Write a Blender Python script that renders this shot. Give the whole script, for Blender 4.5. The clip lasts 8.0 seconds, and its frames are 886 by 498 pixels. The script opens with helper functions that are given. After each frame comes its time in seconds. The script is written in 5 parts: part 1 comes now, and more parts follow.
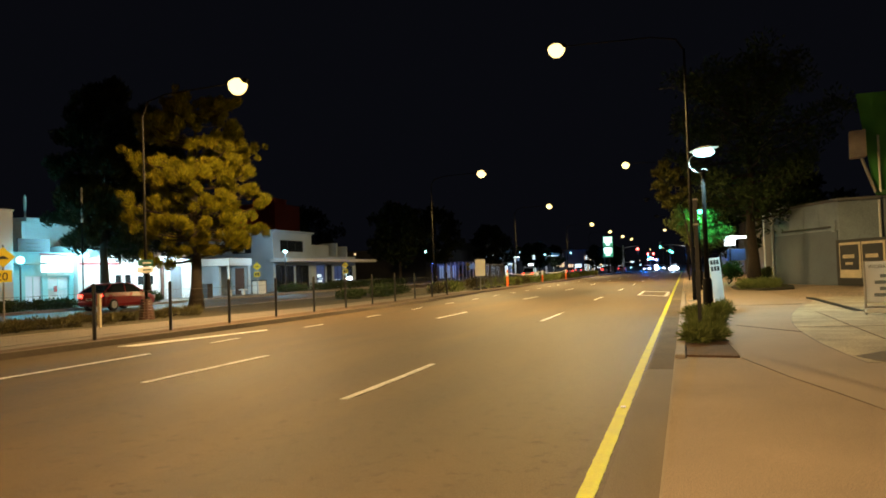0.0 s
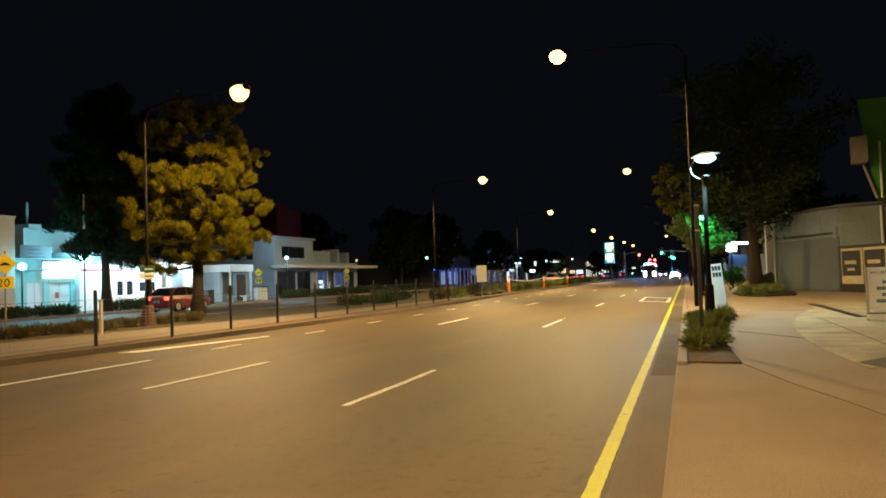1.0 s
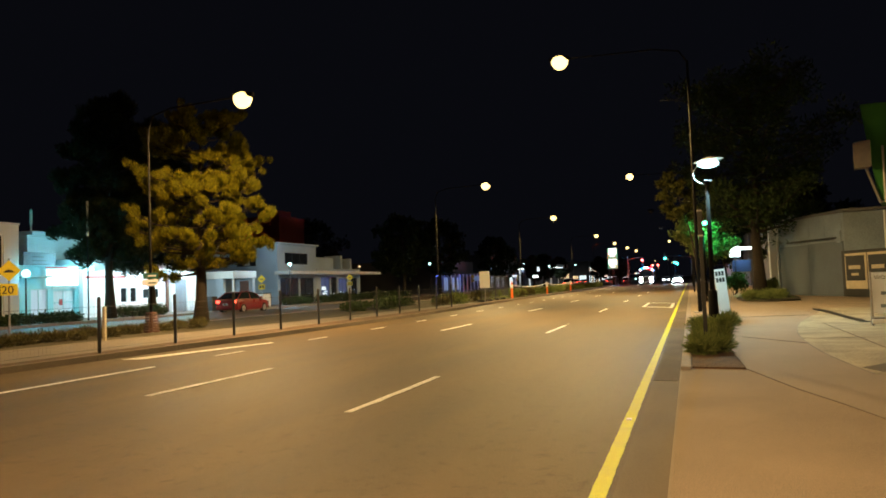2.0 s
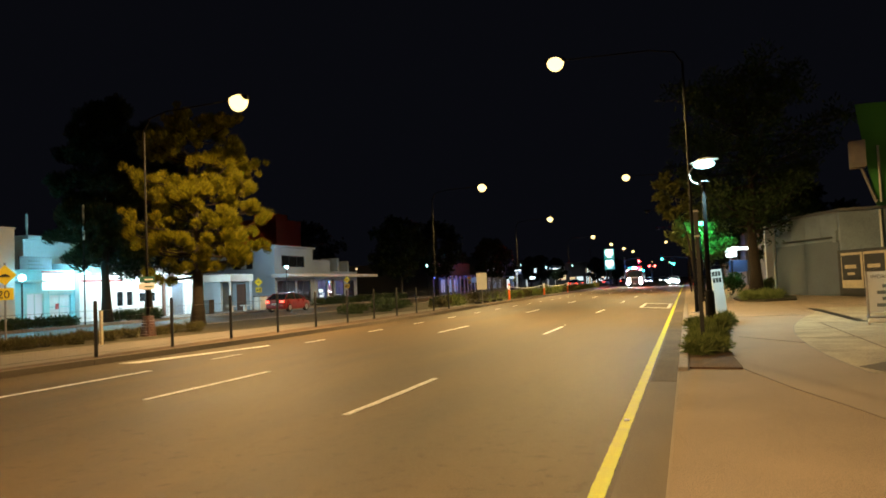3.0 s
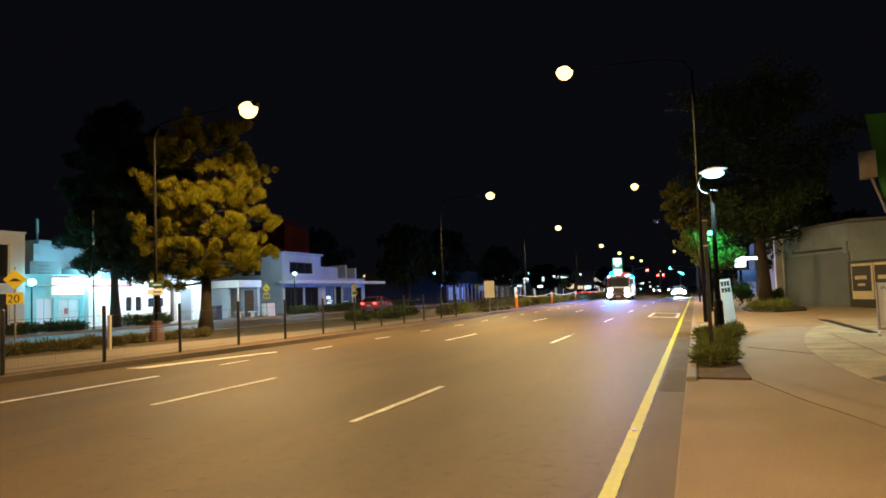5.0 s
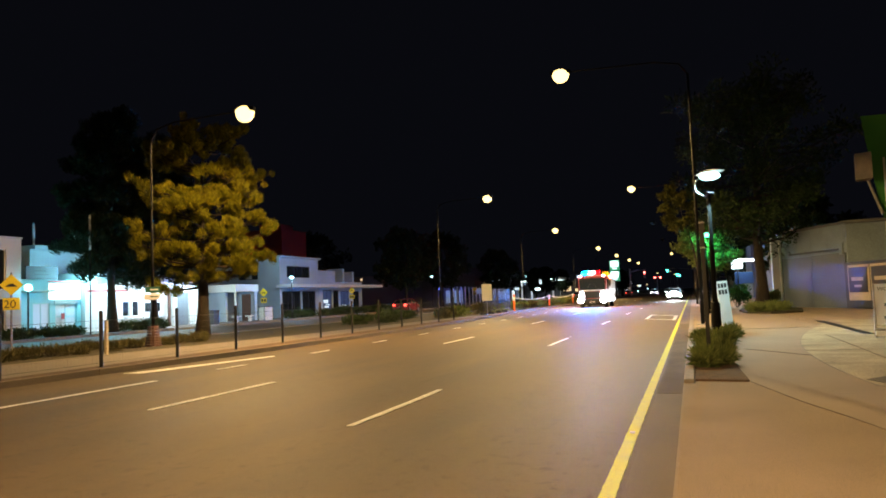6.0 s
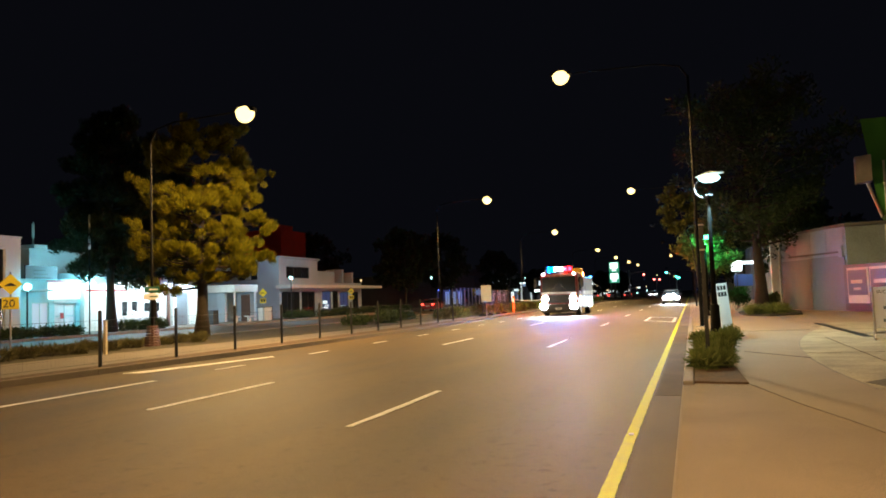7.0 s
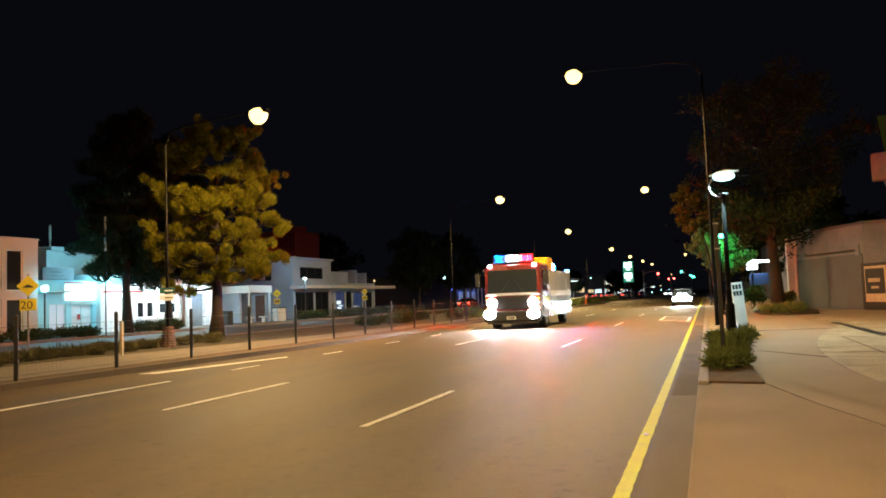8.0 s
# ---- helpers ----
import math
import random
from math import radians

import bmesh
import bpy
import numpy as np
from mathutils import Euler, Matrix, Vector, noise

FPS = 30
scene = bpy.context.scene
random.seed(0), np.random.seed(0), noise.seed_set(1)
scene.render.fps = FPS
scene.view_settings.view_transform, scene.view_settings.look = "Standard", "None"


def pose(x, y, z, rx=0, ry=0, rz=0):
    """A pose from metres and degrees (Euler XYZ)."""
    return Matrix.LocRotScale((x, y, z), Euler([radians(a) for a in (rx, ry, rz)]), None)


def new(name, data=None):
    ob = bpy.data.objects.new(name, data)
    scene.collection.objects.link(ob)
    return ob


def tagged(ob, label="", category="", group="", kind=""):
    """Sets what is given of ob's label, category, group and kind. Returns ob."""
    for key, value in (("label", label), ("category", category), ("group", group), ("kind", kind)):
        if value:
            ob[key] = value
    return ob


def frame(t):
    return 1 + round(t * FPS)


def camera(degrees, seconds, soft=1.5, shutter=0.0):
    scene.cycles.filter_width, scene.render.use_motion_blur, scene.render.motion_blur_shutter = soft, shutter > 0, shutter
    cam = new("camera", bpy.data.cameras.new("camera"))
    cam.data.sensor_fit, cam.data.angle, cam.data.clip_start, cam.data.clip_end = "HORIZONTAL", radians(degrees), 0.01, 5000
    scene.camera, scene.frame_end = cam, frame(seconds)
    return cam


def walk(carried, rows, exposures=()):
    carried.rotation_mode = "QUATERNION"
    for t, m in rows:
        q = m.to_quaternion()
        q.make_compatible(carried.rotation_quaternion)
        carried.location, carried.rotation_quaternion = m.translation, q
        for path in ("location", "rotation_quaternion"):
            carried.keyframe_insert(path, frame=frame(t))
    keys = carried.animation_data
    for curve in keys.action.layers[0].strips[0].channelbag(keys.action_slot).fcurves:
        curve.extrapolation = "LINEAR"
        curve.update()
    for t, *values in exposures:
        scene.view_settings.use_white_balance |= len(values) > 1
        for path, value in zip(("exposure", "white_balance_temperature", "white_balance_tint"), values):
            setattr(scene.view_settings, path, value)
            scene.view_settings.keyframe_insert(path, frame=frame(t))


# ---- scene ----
# ---------------------------------------------------------------- camera
EYE = 1.40
cam = camera(62.0, 8.0, soft=1.75)
PATH = [(0.0, 1.803, 1.921, 18.197), (0.5, 1.913, 1.822, 18.094), (1.0, 2.283, 1.943, 18.31), (1.5, 2.647, 1.927, 18.567),
        (3.0, 2.891, 2.437, 18.32), (3.5, 3.156, 2.275, 18.389), (4.0, 3.303, 1.996, 18.795), (4.5, 3.394, 1.877, 18.963),
        (6.0, 3.759, 2.262, 18.705), (6.5, 3.81, 2.103, 18.758), (7.0, 3.841, 2.03, 18.654), (7.5, 4.404, 2.254, 19.244),
        (8.0, 3.883, 2.224, 19.69)]
walk(cam, [(t, pose(0, 0, EYE, 90 + p, r, y)) for t, p, r, y in PATH],
     exposures=((0.0, 0.0), (5.8, 0.0), (7.3, -0.03), (8.0, -0.08)))

# ---------------------------------------------------------------- world: night sky with a faint city glow
world = bpy.data.worlds.new("night_sky")
scene.world = world
world.use_nodes = True
wn = world.node_tree.nodes
wn["Background"].inputs["Color"].default_value = (0.24, 0.26, 0.40, 1)
wn["Background"].inputs["Strength"].default_value = 0.0105

SODIUM = (1.0, 0.62, 0.24)
SODIUM_FAR = (1.0, 0.68, 0.26)
MERCURY = (0.52, 0.93, 1.0)


# ---------------------------------------------------------------- materials
def material(name, colour, rough=0.6, metal=0.0, vary=0.25, scale=3.0, fine=60.0, bump=0.1, dark=0.5, spread=0.0, spec=0.5, stretch=None, blotch=0.42):
    """A surface with stains at one scale and grain at another, and a fine relief."""
    m = bpy.data.materials.new(name)
    m.use_nodes = True
    n, l = m.node_tree.nodes, m.node_tree.links
    b = n["Principled BSDF"]
    b.inputs["Metallic"].default_value = metal
    b.inputs["Specular IOR Level"].default_value = spec
    tc = n.new("ShaderNodeTexCoord")
    big, small = n.new("ShaderNodeTexNoise"), n.new("ShaderNodeTexNoise")
    for node, s, d in ((big, scale, 6), (small, fine, 3)):
        node.inputs["Scale"].default_value = s
        node.inputs["Detail"].default_value = d
        l.new(tc.outputs["Object"], node.inputs["Vector"])
    if stretch:
        mp = n.new("ShaderNodeMapping")
        mp.inputs["Scale"].default_value = stretch
        l.new(tc.outputs["Object"], mp.inputs["Vector"])
        l.new(mp.outputs["Vector"], big.inputs["Vector"])
    ramp = n.new("ShaderNodeValToRGB")
    ramp.color_ramp.elements[0].position, ramp.color_ramp.elements[1].position = 0.36, 0.64
    ramp.color_ramp.elements[0].color = (*[c * (1 - vary * (0.5 + dark)) for c in colour], 1)
    ramp.color_ramp.elements[1].color = (*[min(1, c * (1 + vary * 0.5)) for c in colour], 1)
    mix = n.new("ShaderNodeMath")
    mix.operation = "MULTIPLY_ADD"
    mix.inputs[1].default_value = 1 - blotch
    l.new(small.outputs["Fac"], mix.inputs[0])
    half = n.new("ShaderNodeMath")
    half.operation = "MULTIPLY"
    half.inputs[1].default_value = blotch
    l.new(big.outputs["Fac"], half.inputs[0])
    l.new(half.outputs[0], mix.inputs[2])
    l.new(mix.outputs[0], ramp.inputs["Fac"])
    out = ramp.outputs["Color"]
    if spread:
        info, hsv = n.new("ShaderNodeObjectInfo"), n.new("ShaderNodeHueSaturation")
        rng = n.new("ShaderNodeMapRange")
        rng.inputs["To Min"].default_value, rng.inputs["To Max"].default_value = 1 - spread, 1 + spread
        l.new(info.outputs["Random"], rng.inputs["Value"])
        l.new(rng.outputs["Result"], hsv.inputs["Value"])
        l.new(out, hsv.inputs["Color"])
        out = hsv.outputs["Color"]
    l.new(out, b.inputs["Base Color"])
    rr = n.new("ShaderNodeMapRange")
    rr.inputs["To Min"].default_value, rr.inputs["To Max"].default_value = max(0.03, rough - 0.12), min(1, rough + 0.12)
    l.new(big.outputs["Fac"], rr.inputs["Value"])
    l.new(rr.outputs["Result"], b.inputs["Roughness"])
    if bump:
        bp = n.new("ShaderNodeBump")
        bp.inputs["Strength"].default_value = bump
        bp.inputs["Distance"].default_value = 0.02
        l.new(small.outputs["Fac"], bp.inputs["Height"])
        l.new(bp.outputs["Normal"], b.inputs["Normal"])
    return m


def glow(name, colour, strength, base=(0.5, 0.5, 0.5)):
    m = bpy.data.materials.new(name)
    m.use_nodes = True
    b = m.node_tree.nodes["Principled BSDF"]
    b.inputs["Base Color"].default_value = (*base, 1)
    b.inputs["Emission Color"].default_value = (*colour, 1)
    b.inputs["Emission Strength"].default_value = strength
    return m


def glass(name, tint=(0.02, 0.025, 0.03), rough=0.05):
    m = bpy.data.materials.new(name)
    m.use_nodes = True
    b = m.node_tree.nodes["Principled BSDF"]
    b.inputs["Base Color"].default_value = (*tint, 1)
    b.inputs["Roughness"].default_value = rough
    b.inputs["Specular IOR Level"].default_value = 0.8
    return m


def leafy(name, colour, tip):
    m = bpy.data.materials.new(name)
    m.use_nodes = True
    n, l = m.node_tree.nodes, m.node_tree.links
    b = n["Principled BSDF"]
    geo, ramp = n.new("ShaderNodeNewGeometry"), n.new("ShaderNodeValToRGB")
    ramp.color_ramp.elements[0].color, ramp.color_ramp.elements[1].color = (*colour, 1), (*tip, 1)
    l.new(geo.outputs["Random Per Island"], ramp.inputs["Fac"])
    l.new(ramp.outputs["Color"], b.inputs["Base Color"])
    b.inputs["Roughness"].default_value = 0.6
    b.inputs["Specular IOR Level"].default_value = 0.12
    return m



def flecks(m):
    """Scattered dark oil spots and tar bits over a surface."""
    n, l = m.node_tree.nodes, m.node_tree.links
    b = n["Principled BSDF"]
    old = b.inputs["Base Color"].links[0].from_socket
    tc, no, rp, mx = n.new("ShaderNodeTexCoord"), n.new("ShaderNodeTexNoise"), n.new("ShaderNodeValToRGB"), n.new("ShaderNodeMix")
    no.inputs["Scale"].default_value, no.inputs["Detail"].default_value, no.inputs["Roughness"].default_value = 7.0, 5, 0.62
    rp.color_ramp.elements[0].position, rp.color_ramp.elements[1].position = 0.55, 0.68
    mx.data_type, mx.blend_type = "RGBA", "MULTIPLY"
    mx.inputs[7].default_value = (0.62, 0.6, 0.58, 1)
    l.new(tc.outputs["Object"], no.inputs["Vector"])
    l.new(no.outputs["Fac"], rp.inputs["Fac"])
    l.new(rp.outputs["Color"], mx.inputs[0])
    l.new(old, mx.inputs[6])
    l.new(mx.outputs[2], b.inputs["Base Color"])


ASPHALT = material("asphalt", (0.108, 0.073, 0.038), 0.65, vary=0.62, scale=0.9, fine=75, bump=0.3, spec=0.4, stretch=(1.0, 0.16, 1.0), blotch=0.52)
flecks(ASPHALT)
CONCRETE = material("exposed_aggregate_footpath", (0.36, 0.27, 0.19), 0.85, vary=0.75, scale=0.5, fine=130, bump=0.2, blotch=0.22)
SMOOTH = material("smooth_footpath_concrete", (0.325, 0.255, 0.19), 0.8, vary=0.35, scale=0.6, fine=110, bump=0.15, blotch=0.3)
GUTTER = material("stained_gutter_concrete", (0.155, 0.118, 0.08), 0.78, vary=0.55, scale=1.0, fine=90, bump=0.25, stretch=(1.0, 0.3, 1.0))
DARK_GUTTER = material("dark_gutter_concrete", (0.105, 0.08, 0.055), 0.92, vary=0.5, scale=1.2, fine=80, bump=0.25)
KERB = material("kerb_concrete", (0.27, 0.23, 0.20), 0.8, vary=0.4, scale=1.2, fine=40, bump=0.25)
PAVER = material("pale_aggregate_apron", (0.42, 0.36, 0.245), 0.8, vary=0.6, scale=1.2, fine=28, bump=0.4)
PATHMAT = material("pale_path", (0.165, 0.14, 0.115), 0.85, vary=0.25, scale=1, fine=40, bump=0.2)
SOIL = material("soil", (0.115, 0.066, 0.036), 0.95, vary=0.6, scale=6, fine=50, bump=0.8)
GRASS_GROUND = material("dry_grass_ground", (0.052, 0.044, 0.022), 0.95, vary=0.6, scale=1.2, fine=30, bump=0.8)
FAR_GROUND = material("dark_ground", (0.05, 0.05, 0.04), 0.95, vary=0.5, scale=0.1, fine=3, bump=0.3)
WHITE_LINE = material("worn_white_road_paint", (0.84, 0.83, 0.80), 0.6, vary=0.35, scale=4, fine=60, bump=0.25)
YELLOW_LINE = material("worn_yellow_road_paint", (0.57, 0.61, 0.003), 0.6, vary=0.18, scale=4, fine=60, bump=0.25)
DARK_METAL = material("dark_painted_steel", (0.022, 0.022, 0.022), 0.45, 0.2, vary=0.3, scale=4, fine=50, bump=0.05)
POLE = material("dull_dark_pole", (0.008, 0.0075, 0.007), 0.8, 0.0, vary=0.3, scale=4, fine=50, bump=0.05, spec=0.2)
GALV = material("galvanised_steel", (0.30, 0.29, 0.28), 0.5, 0.6, vary=0.3, scale=4, fine=50, bump=0.05)
MESH_WIRE = material("fence_wire", (0.07, 0.06, 0.05), 0.5, 0.5, vary=0.2, bump=0)
PEEL_WHITE = material("white_render_wall", (0.68, 0.69, 0.70), 0.8, vary=0.18, scale=0.6, fine=25, bump=0.15)
CREAM = material("cream_render_wall", (0.62, 0.58, 0.54), 0.8, vary=0.18, scale=0.6, fine=25, bump=0.15)
PALE_BLUE = material("pale_blue_render_wall", (0.46, 0.56, 0.66), 0.8, vary=0.2, scale=0.6, fine=25, bump=0.15)
GREY_WALL = material("grey_render_wall", (0.205, 0.25, 0.295), 0.85, vary=0.3, scale=0.7, fine=22, bump=0.2)
SHUTTER = material("grey_panel_hoarding", (0.095, 0.118, 0.145), 0.7, vary=0.25, scale=0.8, fine=20, bump=0.15)
GREEN_WALL = material("green_painted_wall", (0.06, 0.28, 0.05), 0.7, vary=0.2, scale=0.7, fine=20, bump=0.1)
RED_WALL = material("dark_red_wall", (0.30, 0.04, 0.018), 0.8, vary=0.25, scale=0.7, fine=20, bump=0.1)
DARK_WALL = material("dark_building_wall", (0.10, 0.10, 0.11), 0.8, vary=0.3, scale=0.5, fine=15, bump=0.1)
ROOF = material("dark_roof_sheet", (0.10, 0.10, 0.11), 0.6, vary=0.2, scale=1, fine=20, bump=0.1)
WINDOW = glass("window_glass")
TEAL_TRIM = material("pale_teal_panel", (0.38, 0.60, 0.62), 0.6, vary=0.12, scale=1, fine=20, bump=0.05)
SIGN_YELLOW = material("sign_yellow", (0.82, 0.64, 0.02), 0.45, vary=0.1, bump=0)
SIGN_WHITE = material("sign_white", (0.75, 0.75, 0.73), 0.45, vary=0.12, bump=0)
SIGN_GREEN = material("sign_green", (0.012, 0.09, 0.06), 0.45, vary=0.12, bump=0)
LAMP_BLACK = material("matt_black_casting", (0.004, 0.004, 0.004), 0.9, vary=0.2, bump=0.05, spec=0.2)
BLACK = material("black_plastic", (0.015, 0.015, 0.015), 0.5, vary=0.2, bump=0)
# bark of the bare twigs with the light on them put into the colour
LIT_TWIG = material("lit_bare_wood", (0.30, 0.26, 0.20), 0.9, vary=0.4, scale=5, fine=40, bump=0.5)
BARK = material("bark", (0.034, 0.024, 0.016), 0.95, vary=0.5, scale=5, fine=40, bump=0.8)
LEAF = leafy("needle_foliage", (0.035, 0.040, 0.003), (0.25, 0.228, 0.011))
LEAF_DARK = leafy("broad_foliage", (0.02, 0.04, 0.012), (0.06, 0.09, 0.03))
# near-black leaf colour carries the night shade of the silhouetted trees
LEAF_UNLIT = leafy("unlit_foliage", (0.008, 0.014, 0.006), (0.025, 0.035, 0.012))
LEAF_DIM = leafy("olive_foliage", (0.018, 0.024, 0.005), (0.065, 0.062, 0.012))
SHRUB = leafy("strap_leaves", (0.08, 0.11, 0.03), (0.23, 0.27, 0.09))
DRY = leafy("dry_tufts", (0.05, 0.048, 0.02), (0.12, 0.105, 0.04))
SODIUM_GLOW = glow("sodium_lamp_glow", (1.0, 0.72, 0.25), 3.3)
MERCURY_GLOW = glow("white_lamp_glow", (0.50, 0.97, 0.98), 4)


# ---------------------------------------------------------------- mesh helpers
def part(name, bm, mat, parent=None, label="", m=None, smooth=False):
    me = bpy.data.meshes.new(name)
    bm.to_mesh(me)
    bm.free()
    me.materials.append(mat)
    if smooth:
        me.polygons.foreach_set("use_smooth", [True] * len(me.polygons))
    ob = new(name, me)
    if parent:
        ob.parent = parent
    if m is not None:
        ob.matrix_basis = m
    if label:
        ob["label"] = label
    return ob


def share(name, like, parent, m):
    """Another object on the same mesh."""
    ob = new(name, like.data)
    ob.parent = parent
    ob.matrix_basis = m
    return ob


def thing(name, label, category, m=None, group="", kind=""):
    ob = new(name)
    ob.empty_display_size = 0.2
    if m is not None:
        ob.matrix_basis = m
    return tagged(ob, label, category, group, kind)


def add_box(bm, x0, x1, y0, y1, z0, z1, bevel=0.0):
    r = bmesh.ops.create_cube(bm, size=1)
    for v in r["verts"]:
        v.co = Vector((x0 + (v.co.x + 0.5) * (x1 - x0), y0 + (v.co.y + 0.5) * (y1 - y0), z0 + (v.co.z + 0.5) * (z1 - z0)))
    if bevel:
        es = list({e for v in r["verts"] for e in v.link_edges})
        bmesh.ops.bevel(bm, geom=es, offset=bevel, segments=1, affect="EDGES", profile=0.5)
    return bm


def box(x0, x1, y0, y1, z0, z1, bevel=0.0):
    return add_box(bmesh.new(), x0, x1, y0, y1, z0, z1, bevel)


def add_tube(bm, pts, radii, seg=8):
    """A round tube along points, closed at both ends."""
    rings = []
    pts = [Vector(p) for p in pts]
    for i, p in enumerate(pts):
        d = (pts[min(i + 1, len(pts) - 1)] - pts[max(i - 1, 0)]).normalized()
        side = d.orthogonal().normalized() if abs(d.z) > 0.95 else d.cross(Vector((0, 0, 1))).normalized()
        up = side.cross(d)
        if i and side.dot(old) < 0:
            side, up = -side, -up
        old = side
        r = radii[i] if isinstance(radii, (list, tuple)) else radii
        rings.append([bm.verts.new(p + (side * math.cos(a) + up * math.sin(a)) * r) for a in [2 * math.pi * k / seg for k in range(seg)]])
    for a, b in zip(rings, rings[1:]):
        for k in range(seg):
            bm.faces.new((a[k], a[(k + 1) % seg], b[(k + 1) % seg], b[k]))
    bm.faces.new(rings[0][::-1])
    bm.faces.new(rings[-1])
    return bm


def tube(pts, radii, seg=8):
    return add_tube(bmesh.new(), pts, radii, seg)


def prism(outline, z0, z1):
    bm = bmesh.new()
    lo = [bm.verts.new((x, y, z0)) for x, y in outline]
    hi = [bm.verts.new((x, y, z1)) for x, y in outline]
    n = len(outline)
    bm.faces.new(lo[::-1])
    bm.faces.new(hi)
    for i in range(n):
        bm.faces.new((lo[i], lo[(i + 1) % n], hi[(i + 1) % n], hi[i]))
    bmesh.ops.recalc_face_normals(bm, faces=bm.faces)
    return bm


def lamp(name, kind, m, colour, watts, size=0.3, cone=None, blend=0.45):
    d = bpy.data.lights.new(name, kind)
    d.color, d.energy = colour, watts
    if kind == "AREA":
        d.size = size
    else:
        d.shadow_soft_size = size
    if cone:
        d.spot_size, d.spot_blend = radians(cone), blend
    ob = new(name, d)
    ob.matrix_basis = m
    return ob


# ---------------------------------------------------------------- ground, road, kerbs
def structure(name, bm, mat, label, category):
    return tagged(part(name, bm, mat), label, category, kind="structure")


def sheet(x0, x1, y0, y1, z, thick=0.2):
    return box(x0, x1, y0, y1, z - thick, z)


structure("ground", sheet(-900, 900, -300, 1800, -0.06), FAR_GROUND, "dark bare ground reaching the horizon", "ground")
KERB_LINE = [(-12.9, -60), (-12.7, 5), (-12.4, 13), (-12.1, 18), (-11.9, 24), (-11.8, 32), (-12.0, 40), (-12.4, 46), (-12.7, 55), (-12.6, 90), (-12.6, 420)]
structure("road", prism([(x - 0.05, y) for x, y in KERB_LINE] + [(0.1, 420), (0.1, -60)], -0.2, 0.0), ASPHALT,
          "worn grey asphalt main road lit orange", "road")
structure("road_cross", sheet(-140, 60, 152, 172, 0.004, 0.1), ASPHALT, "asphalt crossroad at the traffic signals", "road")
structure("road_service", sheet(-31.0, -21.0, -60, 400, 0.004), ASPHALT, "dark asphalt service road beside the shops", "road")


def strip(name, line, w0, w1, z0, z1, mat, label):
    return structure(name, prism([(x + w0, y) for x, y in line] + [(x + w1, y) for x, y in reversed(line)], z0, z1), mat, label, "kerb")


# kerb of the verge in lengths with open joints
kerb_verge = tagged(new("kerb_verge"), "low grey concrete kerb along the verge", "kerb", kind="structure")
for (xa, ya), (xb, yb) in zip(KERB_LINE[1:-2], KERB_LINE[2:-1]):
    n = max(1, round((yb - ya) / 2.4))
    for i in range(n):
        a, b = i / n, (i + 1) / n
        p, q = (xa + (xb - xa) * a, ya + (yb - ya) * a), (xa + (xb - xa) * b, ya + (yb - ya) * b - 0.015)
        part("kerb_stone", prism([(p[0], p[1]), (q[0], q[1]), (q[0] - 0.16, q[1]), (p[0] - 0.14, p[1])], -0.1, 0.13), GUTTER, kerb_verge)
structure("verge_soil", prism([(x - 0.17, y) for x, y in KERB_LINE] + [(-13.15, 420), (-13.15, -60)], -0.1, 0.125), SOIL, "bare brown soil strip under the fence", "verge")
structure("path", prism([(-13.15, -60), (-13.15, 46), (-13.9, 46), (-14.6, 34), (-15.2, 26), (-16.0, 20), (-16.6, 15), (-16.6, -60)], -0.07, 0.13), PATHMAT, "pale concrete path behind the wire fence", "pavement")
structure("verge_grass", sheet(-21.0, -13.15, -60, 46, 0.12), GRASS_GROUND, "dry grass verge with tufts", "verge")
structure("verge_far", sheet(-21.0, -13.15, 46, 420, 0.12), GRASS_GROUND, "dry grass median strip with low hedges", "verge")
structure("service_kerb", sheet(-21.1, -20.95, -60, 420, 0.15), KERB, "concrete kerb of the service road", "kerb")
structure("shop_kerb", sheet(-31.15, -31.0, -60, 300, 0.14), KERB, "concrete kerb by the shops", "kerb")
structure("shop_pavement", sheet(-60, -31.15, -60, 300, 0.13), PATHMAT, "grey concrete forecourt before the shops", "pavement")

# right-hand footpath, gutter, apron
structure("gutter", sheet(-0.54, -0.2, -60, 300, 0.012, 0.1), GUTTER, "stained concrete gutter along the footpath", "gutter")
# darker colour along this length of the gutter
structure("gutter_patch", box(-0.535, -0.21, 10.3, 30, 0.0, 0.016), DARK_GUTTER, "darker length of the gutter", "gutter")
pavement = structure("pavement", sheet(-0.2, 40, -60, 300, 0.03, 0.2), CONCRETE, "worn pinkish concrete footpath and driveway crossing", "pavement")

structure("kerb_edge", box(-0.203, -0.183, -20, 11.28, -0.02, 0.033), SMOOTH, "thin pale concrete edge flush with the footpath", "kerb")


def line_mark(name, x0, x1, y0, y1, mat, label, wobble=0.012, step=0.35):
    """Road paint with a slightly ragged edge."""
    rnd = random.Random(int(abs(x0 * 100) + abs(y0 * 10)))
    n = max(2, int((y1 - y0) / step))
    ys = [y0 + (y1 - y0) * i / n for i in range(n + 1)]
    return structure(name, prism([(x0 + rnd.uniform(-wobble, wobble), y) for y in ys] + [(x1 + rnd.uniform(-wobble, wobble), y) for y in reversed(ys)], -0.004, 0.006), mat, label, "road marking")


